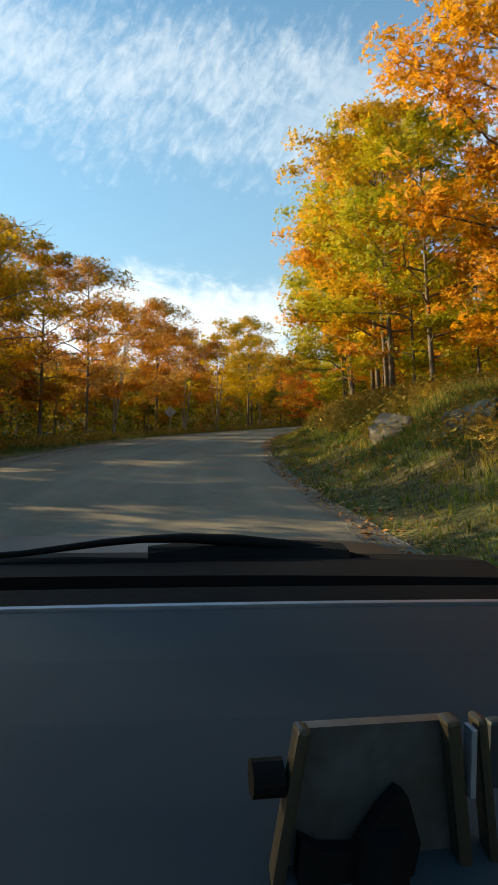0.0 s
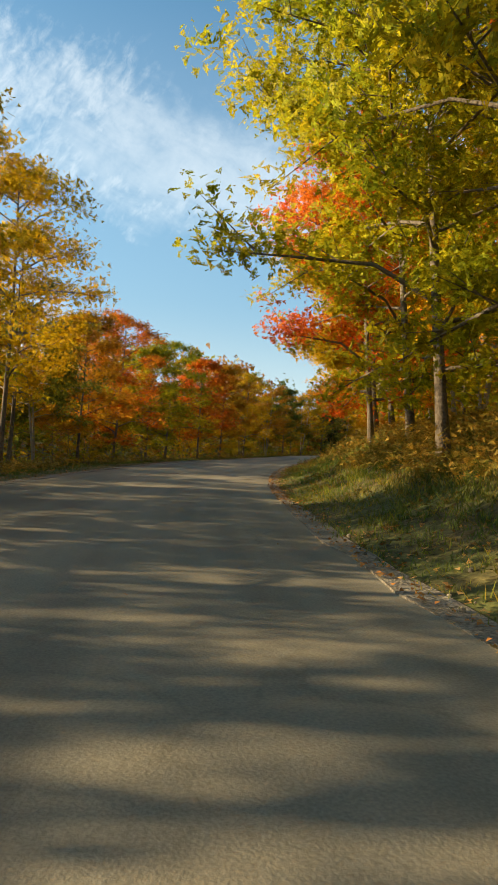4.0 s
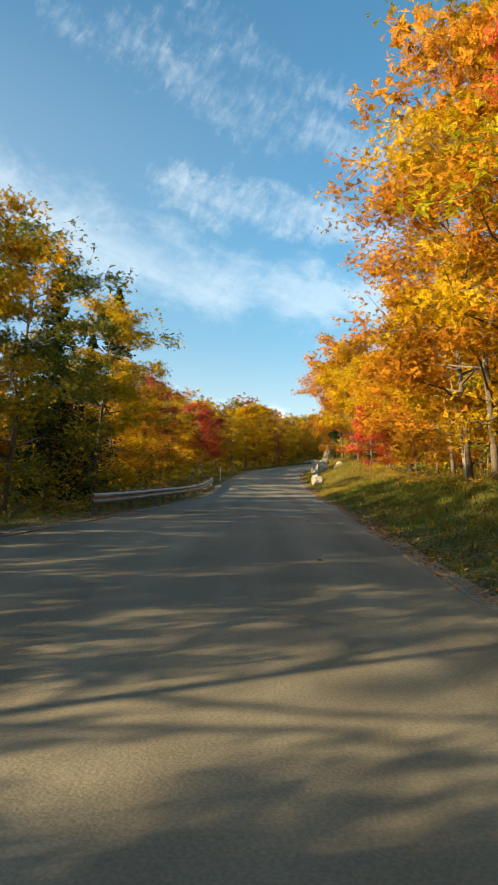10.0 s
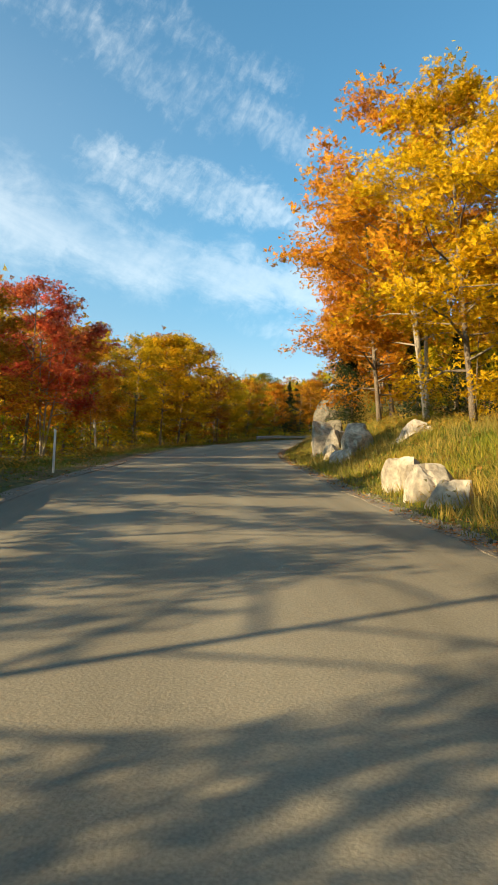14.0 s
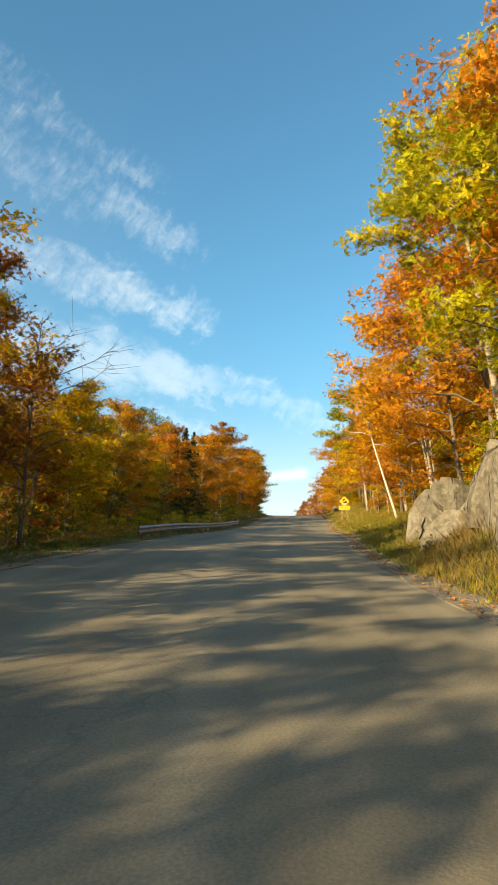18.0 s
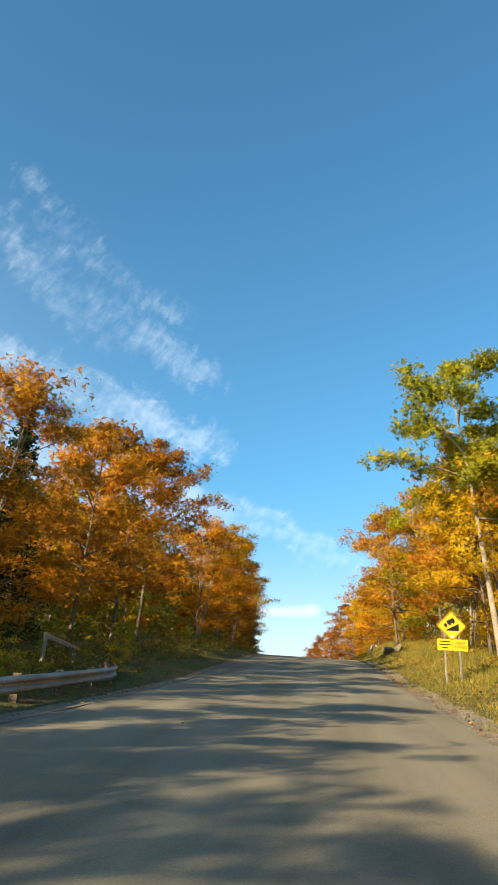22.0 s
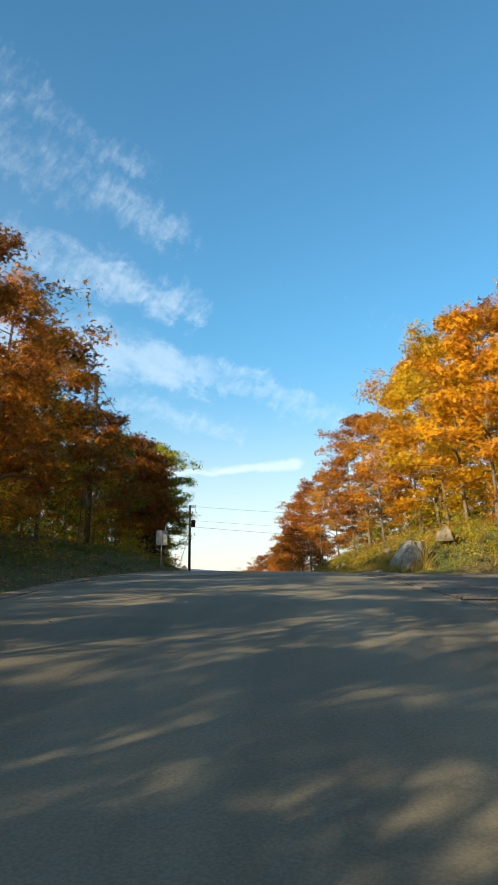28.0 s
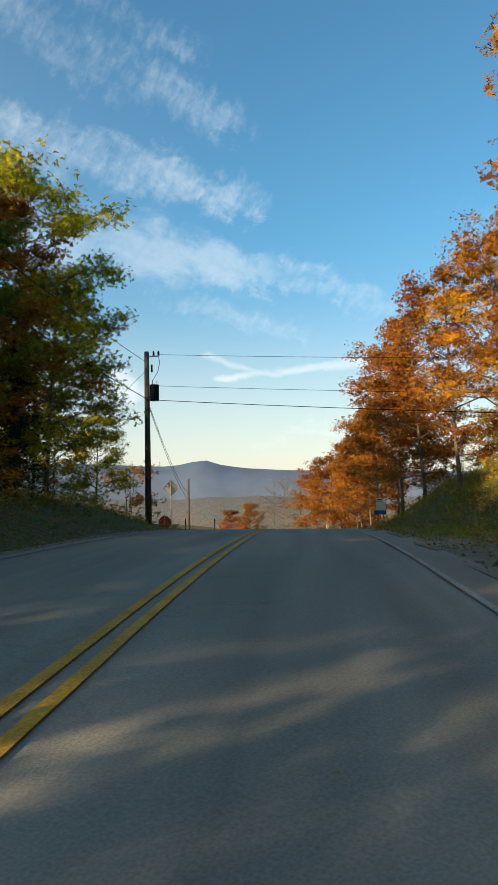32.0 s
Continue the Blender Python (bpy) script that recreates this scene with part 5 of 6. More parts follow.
def far_woods():
    r = np.random.default_rng(77)
    n = 2400
    side = np.where(r.uniform(size=n) < 0.5, 1.0, -1.0)
    s = r.uniform(-60, 470, n)
    d = side * (42 + 95 * r.uniform(0, 1, n) ** 1.2)
    i = np.clip(((s + 30) / 0.5).astype(int), 0, len(RS) - 1)
    x = RP[i, 0] + RN[i, 0] * d + RT[i, 0] * (s - RS[i])
    y = RP[i, 1] + RN[i, 1] * d + RT[i, 1] * (s - RS[i])
    z = far_height(x, y)
    ok = ((RP[::6, 0][None] - x[:, None]) ** 2 + (RP[::6, 1][None] - y[:, None]) ** 2).min(1) > 40 ** 2
    ok &= (x - 225) * 0.88 + (y - 214) * 0.47 < 60
    c = np.stack([x, y, z], 1)[ok]
    m = len(c)
    q = np.repeat(c, 30, 0) + r.normal(size=(m * 30, 3)) * (1.7, 1.7, 2.1) + (0, 0, 5.5)
    me = bulk_tris("far_woods", leaf_faces(q, 1.8, r), LEAF["gold"])
    keys = ["gold", "orange", "rust", "lime", "green"]
    for k in keys[1:]:
        me.materials.append(LEAF[k])
    me.polygons.foreach_set("material_index", np.repeat(r.integers(0, 5, m), 30).astype(np.int32))
    tagged(new("far_woods", me), "mixed autumn woods stretching away from the road", "woodland", kind="stuff")


far_woods()

# ---- rocks ----


def rock_mesh(seed, sx, sy, sz, mat, cuts=11, sub=3, smooth=False):
    """An angular boulder: a ball cut flat by random planes, then roughened."""
    r = np.random.default_rng(seed)
    bm = bmesh.new()
    bmesh.ops.create_icosphere(bm, subdivisions=sub, radius=1)
    planes = []
    for k in range(cuts):
        n = r.normal(size=3)
        n[2] *= 0.7
        n /= np.linalg.norm(n)
        planes.append((n, r.uniform(0.38, 0.78)))
    o = Vector(r.uniform(-50, 50, 3))
    for v in bm.verts:
        c = np.array(v.co) * 1.05
        for n, h in planes:
            q = c @ n - h
            if q > 0:
                c = c - n * q
        p = Vector(c)
        k = 0.12 * noise.noise(p * 1.7 + o) + 0.07 * noise.noise(p * 5.5 + o) + 0.04 * noise.noise(p * 11 + o)
        c = c * (1 + k)
        step = 0.16 * (0.5 + noise.noise(Vector((0, 0, c[2] * 3.0)) + o * 0.3))
        v.co = (c[0] * (1 + step * 0.5) * sx, c[1] * (1 + step * 0.5) * sy, c[2] * sz)
    return bm_mesh("rock", bm, mat, smooth)


def boulder(s, d, size, mat, label, seed, sink=0.3):
    sx, sy, sz = size
    ob = new("boulder", rock_mesh(seed, sx, sy, sz, mat, 9, 4, True))
    ob.matrix_basis = Matrix.Translation(place(s, d, sz * (0.62 - sink))) @ Matrix.Rotation(yaw_at(s), 4, "Z")
    return tagged(ob, label, "boulder", "roadside boulders")


boulder(10.8, 5.1, (1.3, 0.8, 0.62), ROCK, "grey rock half buried in the grassy bank", 1, 0.80)
boulder(14.2, 4.7, (0.9, 0.6, 0.6), ROCK, "grey rock half buried in the grassy bank", 2, 0.74)
boulder(98.8, 4.9, (0.95, 0.75, 0.62), ROCK, "grey rock half buried in the grassy bank", 3, 0.55)
boulder(284.5, 5.4, (0.9, 0.5, 0.45), ROCK, "dark ledge of rock in the roadside bank", 13, 0.25)
boulder(287, 5.0, (0.7, 0.5, 0.4), ROCK, "dark ledge of rock in the roadside bank", 14, 0.25)
boulder(303.5, 5.6, (0.75, 0.6, 0.6), ROCK_PALE, "pale boulder among grass", 15, 0.42)
boulder(305.5, 5.9, (0.6, 0.6, 0.5), ROCK_PALE, "pale boulder among grass", 16, 0.15)
boulder(323.6, 6.2, (0.62, 0.5, 0.48), ROCK, "grey boulder at the corner of a side track", 18, 0.1)

boulder(337.6, 6.8, (0.5, 0.42, 0.42), ROCK, "mossy grey boulder on the grassy bank", 19, 0.3)
boulder(357.5, 7.0, (0.6, 0.5, 0.5), ROCK, "mossy grey boulder on the grassy bank", 20, 0.3)

outcrop = new("rock_outcrop")
outcrop.location = place(181, 5.0)
tagged(outcrop, "long grey outcrop of fractured rock with grass on top", "rock outcrop")


def ledge_block(seed, sx, sy, sz, mat):
    """An angular block of bedrock: a dense cube split by steep planes, with stepped, pitted faces."""
    r = np.random.default_rng(seed)
    bm = bmesh.new()
    bmesh.ops.create_cube(bm, size=2)
    bmesh.ops.subdivide_edges(bm, edges=bm.edges[:], cuts=7, use_grid_fill=True)
    planes = []
    for k in range(9):
        w = r.uniform(0, 6.28)
        n = np.array([math.cos(w), math.sin(w), r.uniform(-0.15, 0.75)])
        planes.append((n / np.linalg.norm(n), r.uniform(0.5, 0.95)))
    o = Vector(r.uniform(-50, 50, 3))
    for v in bm.verts:
        c = np.array(v.co)
        for n, h in planes:
            q = c @ n - h
            if q > 0:
                c = c - n * q
        p = Vector((c[0] * sx, c[1] * sy, c[2] * sz))
        joint = abs(noise.noise(Vector((p.x * 0.9, p.y * 0.9, p.z * 0.35)) + o))
        k = 0.05 * noise.noise(p * 1.3 + o) + 0.035 * noise.noise(p * 3.6 + o) - 0.20 * max(0.0, 0.07 - joint) / 0.07
        v.co = p * (1 + k)
    return bm_mesh("rock", bm, mat)


def outcrop_rock(seed, s, d, z, size, turn, tip):
    m = Matrix.Translation(place(s, 0)) @ Matrix.Rotation(yaw_at(s), 4, "Z") @ Matrix.Translation((0, -d, z)) @ Matrix.Rotation(turn, 4, "Z") @ Matrix.Rotation(tip[0], 4, "X") @ Matrix.Rotation(tip[1], 4, "Y")
    part("rock", ledge_block(seed, *size, LEDGE), None, outcrop, m=outcrop.matrix_basis.inverted() @ m)


def angular(s, d, h, size, mat, label, seed, turn=0.0, tip=0.0):
    """A split block of granite bedded in the bank."""
    ob = new("boulder", ledge_block(seed, *size, mat))
    ob.matrix_basis = Matrix.Translation(place(s, d, h)) @ Matrix.Rotation(yaw_at(s) + turn, 4, "Z") @ Matrix.Rotation(tip, 4, "Y")
    return tagged(ob, label, "boulder", "roadside boulders")


angular(162.6, 4.7, 0.20, (0.75, 0.55, 0.46), ROCK_PALE, "pale granite boulder in dry grass", 201, 0.3, 0.1)
angular(161.1, 4.8, 0.16, (0.62, 0.55, 0.50), ROCK_PALE, "cracked grey granite boulder in dry grass", 202, -0.4)
angular(159.9, 4.7, 0.10, (0.42, 0.40, 0.34), ROCK_PALE, "small pale granite boulder in dry grass", 203, 0.7)
angular(172.6, 5.5, 0.42, (1.15, 0.80, 0.66), ROCK_PALE, "large pale granite block above the verge", 204, 0.15, -0.08)
angular(173.9, 4.9, 0.10, (0.75, 0.45, 0.40), ROCK_PALE, "pale granite block at the foot of a ledge", 205, -0.1)
angular(171.2, 5.0, 0.08, (0.60, 0.42, 0.34), ROCK_PALE, "low cracked granite block at the foot of a ledge", 206, 0.2)
angular(175.3, 5.2, 0.20, (0.60, 0.60, 0.70), ROCK_PALE, "weathered granite block at the foot of a ledge", 207, 0.4)
angular(177.2, 5.0, 0.30, (0.80, 0.70, 0.95), ROCK_PALE, "tall pale granite block standing out of the bank", 208, 0.1, 0.1)
angular(178.9, 5.4, 0.30, (0.85, 0.65, 0.75), LEDGE, "grey granite block on the grassy bank", 209, -0.2)
angular(181.4, 5.6, 0.25, (0.90, 0.65, 0.65), LEDGE, "grey fractured block where the outcrop begins", 210, 0.2)
angular(169.9, 6.9, 0.22, (0.95, 0.45, 0.30), ROCK_PALE, "slanting grey slab of rock on the bank", 211, 0.5, 0.35)
angular(322.6, 4.6, 0.36, (0.95, 0.60, 0.56), ROCK_PALE, "large pale angular boulder at the corner of a side track", 171, 0.25, 0.08)

r = np.random.default_rng(5)
# angular blocks bedded in courses that step back up the face
seed = 100
for course in range(6):
    s = 183.4 + 0.5 * course
    while s < 208.5:
        hi, run = float(ledge_height(s)), r.uniform(0.6, 1.3) * float(np.interp(s, [192, 199], [1, 0.42]))
        z = 0.25 + course * 0.72 + r.uniform(-0.18, 0.18) + 0.12 * math.sin(s * 0.7)
        if z < hi - 0.55:
            d = float(edge_right(s)) + float(np.interp(s, [190, 200, 209], [2.0, 1.75, 1.35])) + course * 0.20 + 0.42 * float(fbm(s * 1.0, course * 1.2, 0.4)) + r.uniform(-0.12, 0.12)
            outcrop_rock(seed, s + run, d + 0.4, z, (run * 1.06, r.uniform(0.55, 0.85), r.uniform(0.60, 0.95)), r.uniform(-0.22, 0.22), (r.uniform(0.02, 0.14), r.uniform(-0.14, 0.06)))
            seed += 1
        s += run * 1.72


def ledge_grass():
    """Dry grass on top of the outcrop."""
    q = np.random.default_rng(55)
    n = 24000
    s = q.uniform(183, 210, n)
    d = edge_right(s) + q.uniform(2.1, 5.0, n)
    p = places(s, d) - np.array([0, 0, 0.03])
    h = q.uniform(0.2, 0.55, n)
    a = q.uniform(0, 6.28, n)
    w = np.stack([np.cos(a), np.sin(a), np.zeros(n)], 1) * 0.014
    tip = p + np.stack([q.normal(size=n) * 0.2, q.normal(size=n) * 0.2, h], 1)
    tagged(new("dry_grass", bulk_tris("dry_grass", np.stack([p - w, p + w, tip], 1), DRY)), "dry grass growing on top of the rock outcrop", "grass", kind="stuff")


ledge_grass()

# ---- guardrails ----


def guardrail(s0, s1, dfun, top, label, flare=1):
    """W-beam on posts, its far end turned away from the road."""
    root = new("guardrail")
    root.location = place(s0, dfun(s0))
    inv = Matrix.Translation(root.location).inverted()
    tagged(root, label, "guardrail")
    prof = [(0.0, 0.155), (0.03, 0.15), (0.075, 0.10), (0.075, 0.065), (0.02, 0.02), (0.02, -0.02), (0.075, -0.065), (0.075, -0.10), (0.03, -0.15), (0.0, -0.155)]
    ss = np.arange(s0, s1 + 0.01, 0.7)
    V, F = [], []
    for i, s in enumerate(ss):
        f = max(0.0, (s - (s1 - 4.5)) / 4.5) if flare else 0.0
        d = dfun(s) - 1.4 * f * f
        b = place(s, 0)
        k = int((s + 30) / 0.5)
        n = Vector((RN[k][0], RN[k][1], 0))
        base = Vector((b.x, b.y, float(np.interp(s, RS, RP[:, 2])))) + n * d
        for a, z in prof:
            V.append(base + n * a + Vector((0, 0, top - 0.155 + z)) - root.location)
        for a, z in prof[::-1]:
            V.append(base + n * (a - 0.006) + Vector((0, 0, top - 0.155 + z)) - root.location)
        m = len(prof) * 2
        if i:
            for k in range(m):
                F.append(((i - 1) * m + k, (i - 1) * m + (k + 1) % m, i * m + (k + 1) % m, i * m + k))
    part("rail", mesh_of("rail", V, F, STEEL), None, root, "grey galvanised steel beam")
    post = bm_mesh("post", box(0.13, 0.16, 1.25, (0, 0, 0), 0.012), WOODPOST)
    s = s0 + 0.6
    while s < s1 - 0.3:
        f = max(0.0, (s - (s1 - 4.5)) / 4.5) if flare else 0.0
        d = dfun(s) - 1.4 * f * f - 0.10
        b = place(s, d)
        z = float(np.interp(s, RS, RP[:, 2])) + top - 0.60
        part("post", post, None, root, m=inv @ Matrix.Translation((b.x, b.y, z)) @ Matrix.Rotation(yaw_at(s), 4, "Z"))
        s += 2.0
    return root


guardrail(126, 163, lambda s: float(edge_left(s)) - 0.55, 0.62, "weathered steel guardrail on wooden posts beside the verge")
guardrail(217, 256.5, lambda s: float(edge_left(s)) - 0.75, 0.52, "long weathered steel guardrail with weeds behind it")

# pale wooden end frames behind the rails and a thin marker post
for s, d in ((165.5, -6.0), (255, -7.6)):
    g = new("barrier_frame")
    g.matrix_basis = Matrix.Translation(place(s, d)) @ Matrix.Rotation(yaw_at(s), 4, "Z")
    tagged(g, "pale worn barrier frame behind the guardrail's end", "barrier")
    part("bar", box(2.6, 0.09, 0.12, (0, 0, 0.62), 0.01), SIGN_BACK, g)
    for x in (-1.2, 1.2):
        part("leg", box(0.09, 0.09, 0.75, (x, 0, 0.3), 0.01), SIGN_BACK, g)
mk = new("marker_post", bm_mesh("marker_post", cone(0.035, 0.03, 1.25, 8), SIGN_WHITE))
mk.matrix_basis = Matrix.Translation(place(166.5, -3.6, -0.1))
tagged(mk, "thin white marker post at the guardrail's end", "marker post")
for k in range(26):
    plant(rng.uniform(222, 257), float(edge_left(240)) - 1.5 - rng.uniform(0, 1.6), rng.uniform(0.8, 1.25), "bush", "yellow" if k % 3 else "lime", rng.uniform(0, 6))

# ---- signs ----


def text_mesh(body, size, mat):
    c = bpy.data.curves.new("text", "FONT")
    c.body, c.size, c.align_x, c.align_y, c.extrude = body, size, "CENTER", "CENTER", 0.002
    c.space_line = 0.95
    tmp = new("text", c)
    me = bpy.data.meshes.new_from_object(tmp.evaluated_get(bpy.context.evaluated_depsgraph_get()))
    bpy.data.objects.remove(tmp)
    me.materials.clear()
    me.materials.append(mat)
    return me


def poly_plate(points, thick):
    bm = bmesh.new()
    f = bm.faces.new([bm.verts.new((x, 0, z)) for x, z in points])
    g = bmesh.ops.extrude_face_region(bm, geom=[f])
    for v in g["geom"]:
        if isinstance(v, bmesh.types.BMVert):
            v.co.y += thick
    bmesh.ops.recalc_face_normals(bm, faces=bm.faces[:])
    return bm


def rounded(w, h, rad, n=4):
    pts = []
    for cx, cz, a0 in ((w / 2 - rad, h / 2 - rad, 0), (-w / 2 + rad, h / 2 - rad, 90), (-w / 2 + rad, -h / 2 + rad, 180), (w / 2 - rad, -h / 2 + rad, 270)):
        for i in range(n + 1):
            a = radians(a0 + 90 * i / n)
            pts.append((cx + rad * math.cos(a), cz + rad * math.sin(a)))
    return pts


def diamond(w, rad=0.03):
    c, s = math.cos(radians(45)), math.sin(radians(45))
    return [(x * c - z * s, x * s + z * c) for x, z in rounded(w, w, rad)]


def facing(s, d, back=False):
    """Frame whose -y looks back down the road at the coming car (or away)."""
    return Matrix.Translation(place(s, d)) @ Matrix.Rotation(yaw_at(s) - math.pi / 2 + (math.pi if back else 0), 4, "Z")


def hill_sign():
    root = new("hill_warning_sign")
    root.matrix_basis = facing(261, 4.65)
    tagged(root, "yellow diamond steep-hill sign with two plates on twin posts", "road sign")
    for x in (-0.26, 0.26):
        part("post", box(0.06, 0.045, 2.4, (x, 0.06, 1.0), 0.006), STEEL, root)
    zc = 2.0
    pl = part("diamond_plate", poly_plate(diamond(0.762), 0.004), SIGN_YELLOW, root, "yellow diamond plate with a truck on a slope", m=Matrix.Translation((0, 0, zc)))
    outer, inner = diamond(0.735), diamond(0.70)
    n = len(outer)
    V = [(x, -0.004, z) for x, z in outer + inner]
    F = [(i, (i + 1) % n, n + (i + 1) % n, n + i) for i in range(n)]
    part("border", mesh_of("border", V, F, SIGN_BLACK), None, pl)
    part("slope_symbol", poly_plate([(-0.24, -0.17), (0.25, -0.17), (0.25, 0.09)], -0.004), SIGN_BLACK, pl, m=Matrix.Translation((0, -0.003, 0)))
    t = Matrix.Rotation(radians(-28), 4, "Y")
    for name, w, h, x, z in (("truck_box", 0.29, 0.15, 0.07, 0.15), ("truck_cab", 0.10, 0.10, -0.16, 0.125)):
        part(name, poly_plate(rounded(w, h, 0.012), -0.004), SIGN_BLACK, pl, m=Matrix.Translation((-0.02, -0.003, 0)) @ t @ Matrix.Translation((x, 0, z)))
    for x in (-0.17, 0.0, 0.14):
        pts = [(0.033 * math.cos(a), 0.033 * math.sin(a)) for a in np.linspace(0, 6.283, 13)[:-1]]
        part("truck_wheel", poly_plate(pts, -0.004), SIGN_BLACK, pl, m=Matrix.Translation((-0.02, -0.003, 0)) @ t @ Matrix.Translation((x, 0, 0.055)))
    part("sticker", poly_plate(rounded(0.12, 0.07, 0.01), -0.003), SIGN_WHITE, pl, "small white sticker", m=Matrix.Translation((0, -0.003, -0.38)))
    for x, words in ((-0.272, None), (0.272, "NEXT\n2 MILES")):
        p = part("plate", poly_plate(rounded(0.53, 0.40, 0.03), 0.004), SIGN_YELLOW, root, "yellow supplementary plate", m=Matrix.Translation((x, 0, 1.33)))
        if words:
            me = text_mesh(words, 0.135, SIGN_BLACK)
            part("lettering", me, None, p, m=Matrix.Translation((0, -0.004, 0)) @ Matrix.Rotation(radians(90), 4, "X"))
        else:
            for z, w in ((0.11, 0.36), (0.0, 0.42), (-0.11, 0.2)):
                part("lettering_bar", poly_plate(rounded(w, 0.035, 0.01), -0.003), SIGN_BLACK, p, m=Matrix.Translation((0, -0.003, z)))


hill_sign()


def back_of_sign(s, d, points, zc, label, post=2.2, mat=None):
    root = new("road_sign")
    root.matrix_basis = facing(s, d)
    tagged(root, label, "road sign")
    part("post", box(0.055, 0.04, post + 0.4, (0, -0.03, post / 2 - 0.2), 0.005), STEEL, root)
    part("plate", poly_plate(points, 0.004), mat or SIGN_BACK, root, m=Matrix.Translation((0, 0, zc)))
    return root


back_of_sign(46.5, -6.6, diamond(0.61), 1.65, "bare grey back of a diamond road sign on a post", 1.95)
back_of_sign(335, -6.3, rounded(0.61, 0.78, 0.04), 1.62, "bare grey back of an upright rectangular road sign", 2.0)
SIGN_DULL = material("dull_grey_sign_back", (0.20, 0.20, 0.19), 0.8, 0.15, 2, 14, 0, second=(0.16, 0.16, 0.155))
back_of_sign(379.5, -8.6, diamond(0.76), 3.0, "dull grey back of a diamond road sign", 3.4, SIGN_DULL)
STOP_RED = material("sign_red", (0.38, 0.03, 0.02), 0.5, 0.08, 2, 10, 0, second=(0.48, 0.03, 0.02))
octa = [(0.42 * math.cos(radians(22.5 + 45 * i)), 0.42 * math.sin(radians(22.5 + 45 * i))) for i in range(8)]
back_of_sign(379.0, -8.9, octa, 0.85, "red eight-sided sign on a post", 1.4, STOP_RED)
BLUE = material("sign_blue", (0.02, 0.09, 0.32), 0.5, 0.08, 2, 10, 0)
yard = new("notice_board")
yard.matrix_basis = facing(375.5, 4.0)
tagged(yard, "white notice board with a blue foot on a thin pole", "notice board")
part("pole", box(0.05, 0.05, 4.6, (-0.1, 0.06, 1.4), 0.005), WOODPOST, yard)
part("board", box(0.55, 0.03, 0.45, (0.05, 0, 1.15), 0.008), SIGN_WHITE, yard, "white board with a grey bar of lettering")
part("header", box(0.36, 0.03, 0.17, (-0.02, 0, 1.50), 0.006), SIGN_WHITE, yard)
part("lettering_bar", box(0.28, 0.006, 0.06, (-0.02, -0.02, 1.50)), SIGN_BLACK, yard)
part("foot_board", box(0.66, 0.04, 0.22, (0.02, -0.01, 0.80), 0.006), BLUE, yard, "blue lower board")
for s, d in ((384.5, -8.6), (385, -6.6)):
    q = new("marker_post", bm_mesh("marker_post", box(0.07, 0.07, 1.5, (0, 0, 0.6), 0.008), BLACKISH))
    q.matrix_basis = facing(s, d)
    tagged(q, "dark marker post past the crest", "marker post")
guardrail(384, 392, lambda s: 2.4, 0.75, "short pale guardrail beyond the crest", 0)

# ---- utility poles and wires ----


def pole_thing(s, d, h, lean, label, transformer=False):
    root = new("utility_pole")
    root.matrix_basis = facing(s, d) @ Matrix.Rotation(radians(lean), 4, "Y")
    tagged(root, label, "utility pole")
    part("pole", cone(0.15, 0.105, h + 0.6, 14, (0, 0, -0.6)), POLEWOOD, root, smooth=True)
    if transformer:
        part("bracket", box(0.55, 0.06, 0.06, (0.28, 0, h - 0.22), 0.01), STEEL, root)
        for x in (0.32, 0.55):
            part("insulator", cone(0.05, 0.035, 0.2, 10, (x, 0, h - 0.19)), BLACKISH, root)
        part("cutout", cone(0.045, 0.045, 0.34, 8, (0.24, -0.05, h - 0.95)), BLACKISH, root)
        tank = part("transformer", cone(0.21, 0.21, 0.72, 16, (0.34, -0.02, h - 2.25)), BLACKISH, root, "dark cylindrical transformer")
        part("bushing", cone(0.035, 0.025, 0.18, 8, (0.44, -0.02, h - 1.53)), STEEL, tank)
        part("bushing", cone(0.035, 0.025, 0.18, 8, (0.26, -0.02, h - 1.53)), STEEL, tank)
        V, F = tube([(0.5, 0, h - 0.05), (0.6, 0, h - 0.5), (0.5, 0, h - 0.95), (0.26, -0.05, h - 1.35), (0.26, -0.02, h - 1.5)], [0.012] * 5, 5)
        part("jumper_cable", mesh_of("jumper_cable", V, F, BLACKISH), None, root)
    return root


def wire(a, b, sag, rad, label):
    a, b = Vector(a), Vector(b)
    pts = [a.lerp(b, u) - Vector((0, 0, sag * 4 * u * (1 - u))) for u in np.linspace(0, 1, 17)]
    V, F = tube([tuple(p) for p in pts], [rad] * 17, 5)
    return tagged(new("power_line", mesh_of("power_line", V, F, BLACKISH)), label, "power line", "power lines")


pole_thing(367, -7.0, 7.75, -0.6, "dark wooden utility pole with a transformer", True)
pole_thing(330.5, -9.4, 8.7, 0.5, "dark wooden utility pole among the trees")
pole_thing(411, -13.0, 8.5, 0, "distant wooden utility pole beside a side road")
pole_thing(358, 34, 7.6, 0, "wooden utility pole hidden behind the trees")
top = place(367, -7.0)
over = place(358, 34)
over.z = top.z - 2.1
lft = place(330.5, -9.4)
for dz, e, rad, far in ((7.6, 7.2, 0.009, 0.55), (6.2, 5.9, 0.009, 0.1), (5.55, 4.9, 0.015, 0.1)):
    off = Vector((RN[790][0], RN[790][1], 0)) * far
    wire(top + off + Vector((0, 0, dz)), over + Vector((0, 0, e)), 0.35, rad, "thin black power line strung across the road")
wire(top + Vector((0, 0, 5.55)), lft + Vector((0, 0, 7.4)), 0.4, 0.018, "thin black cable strung between poles")
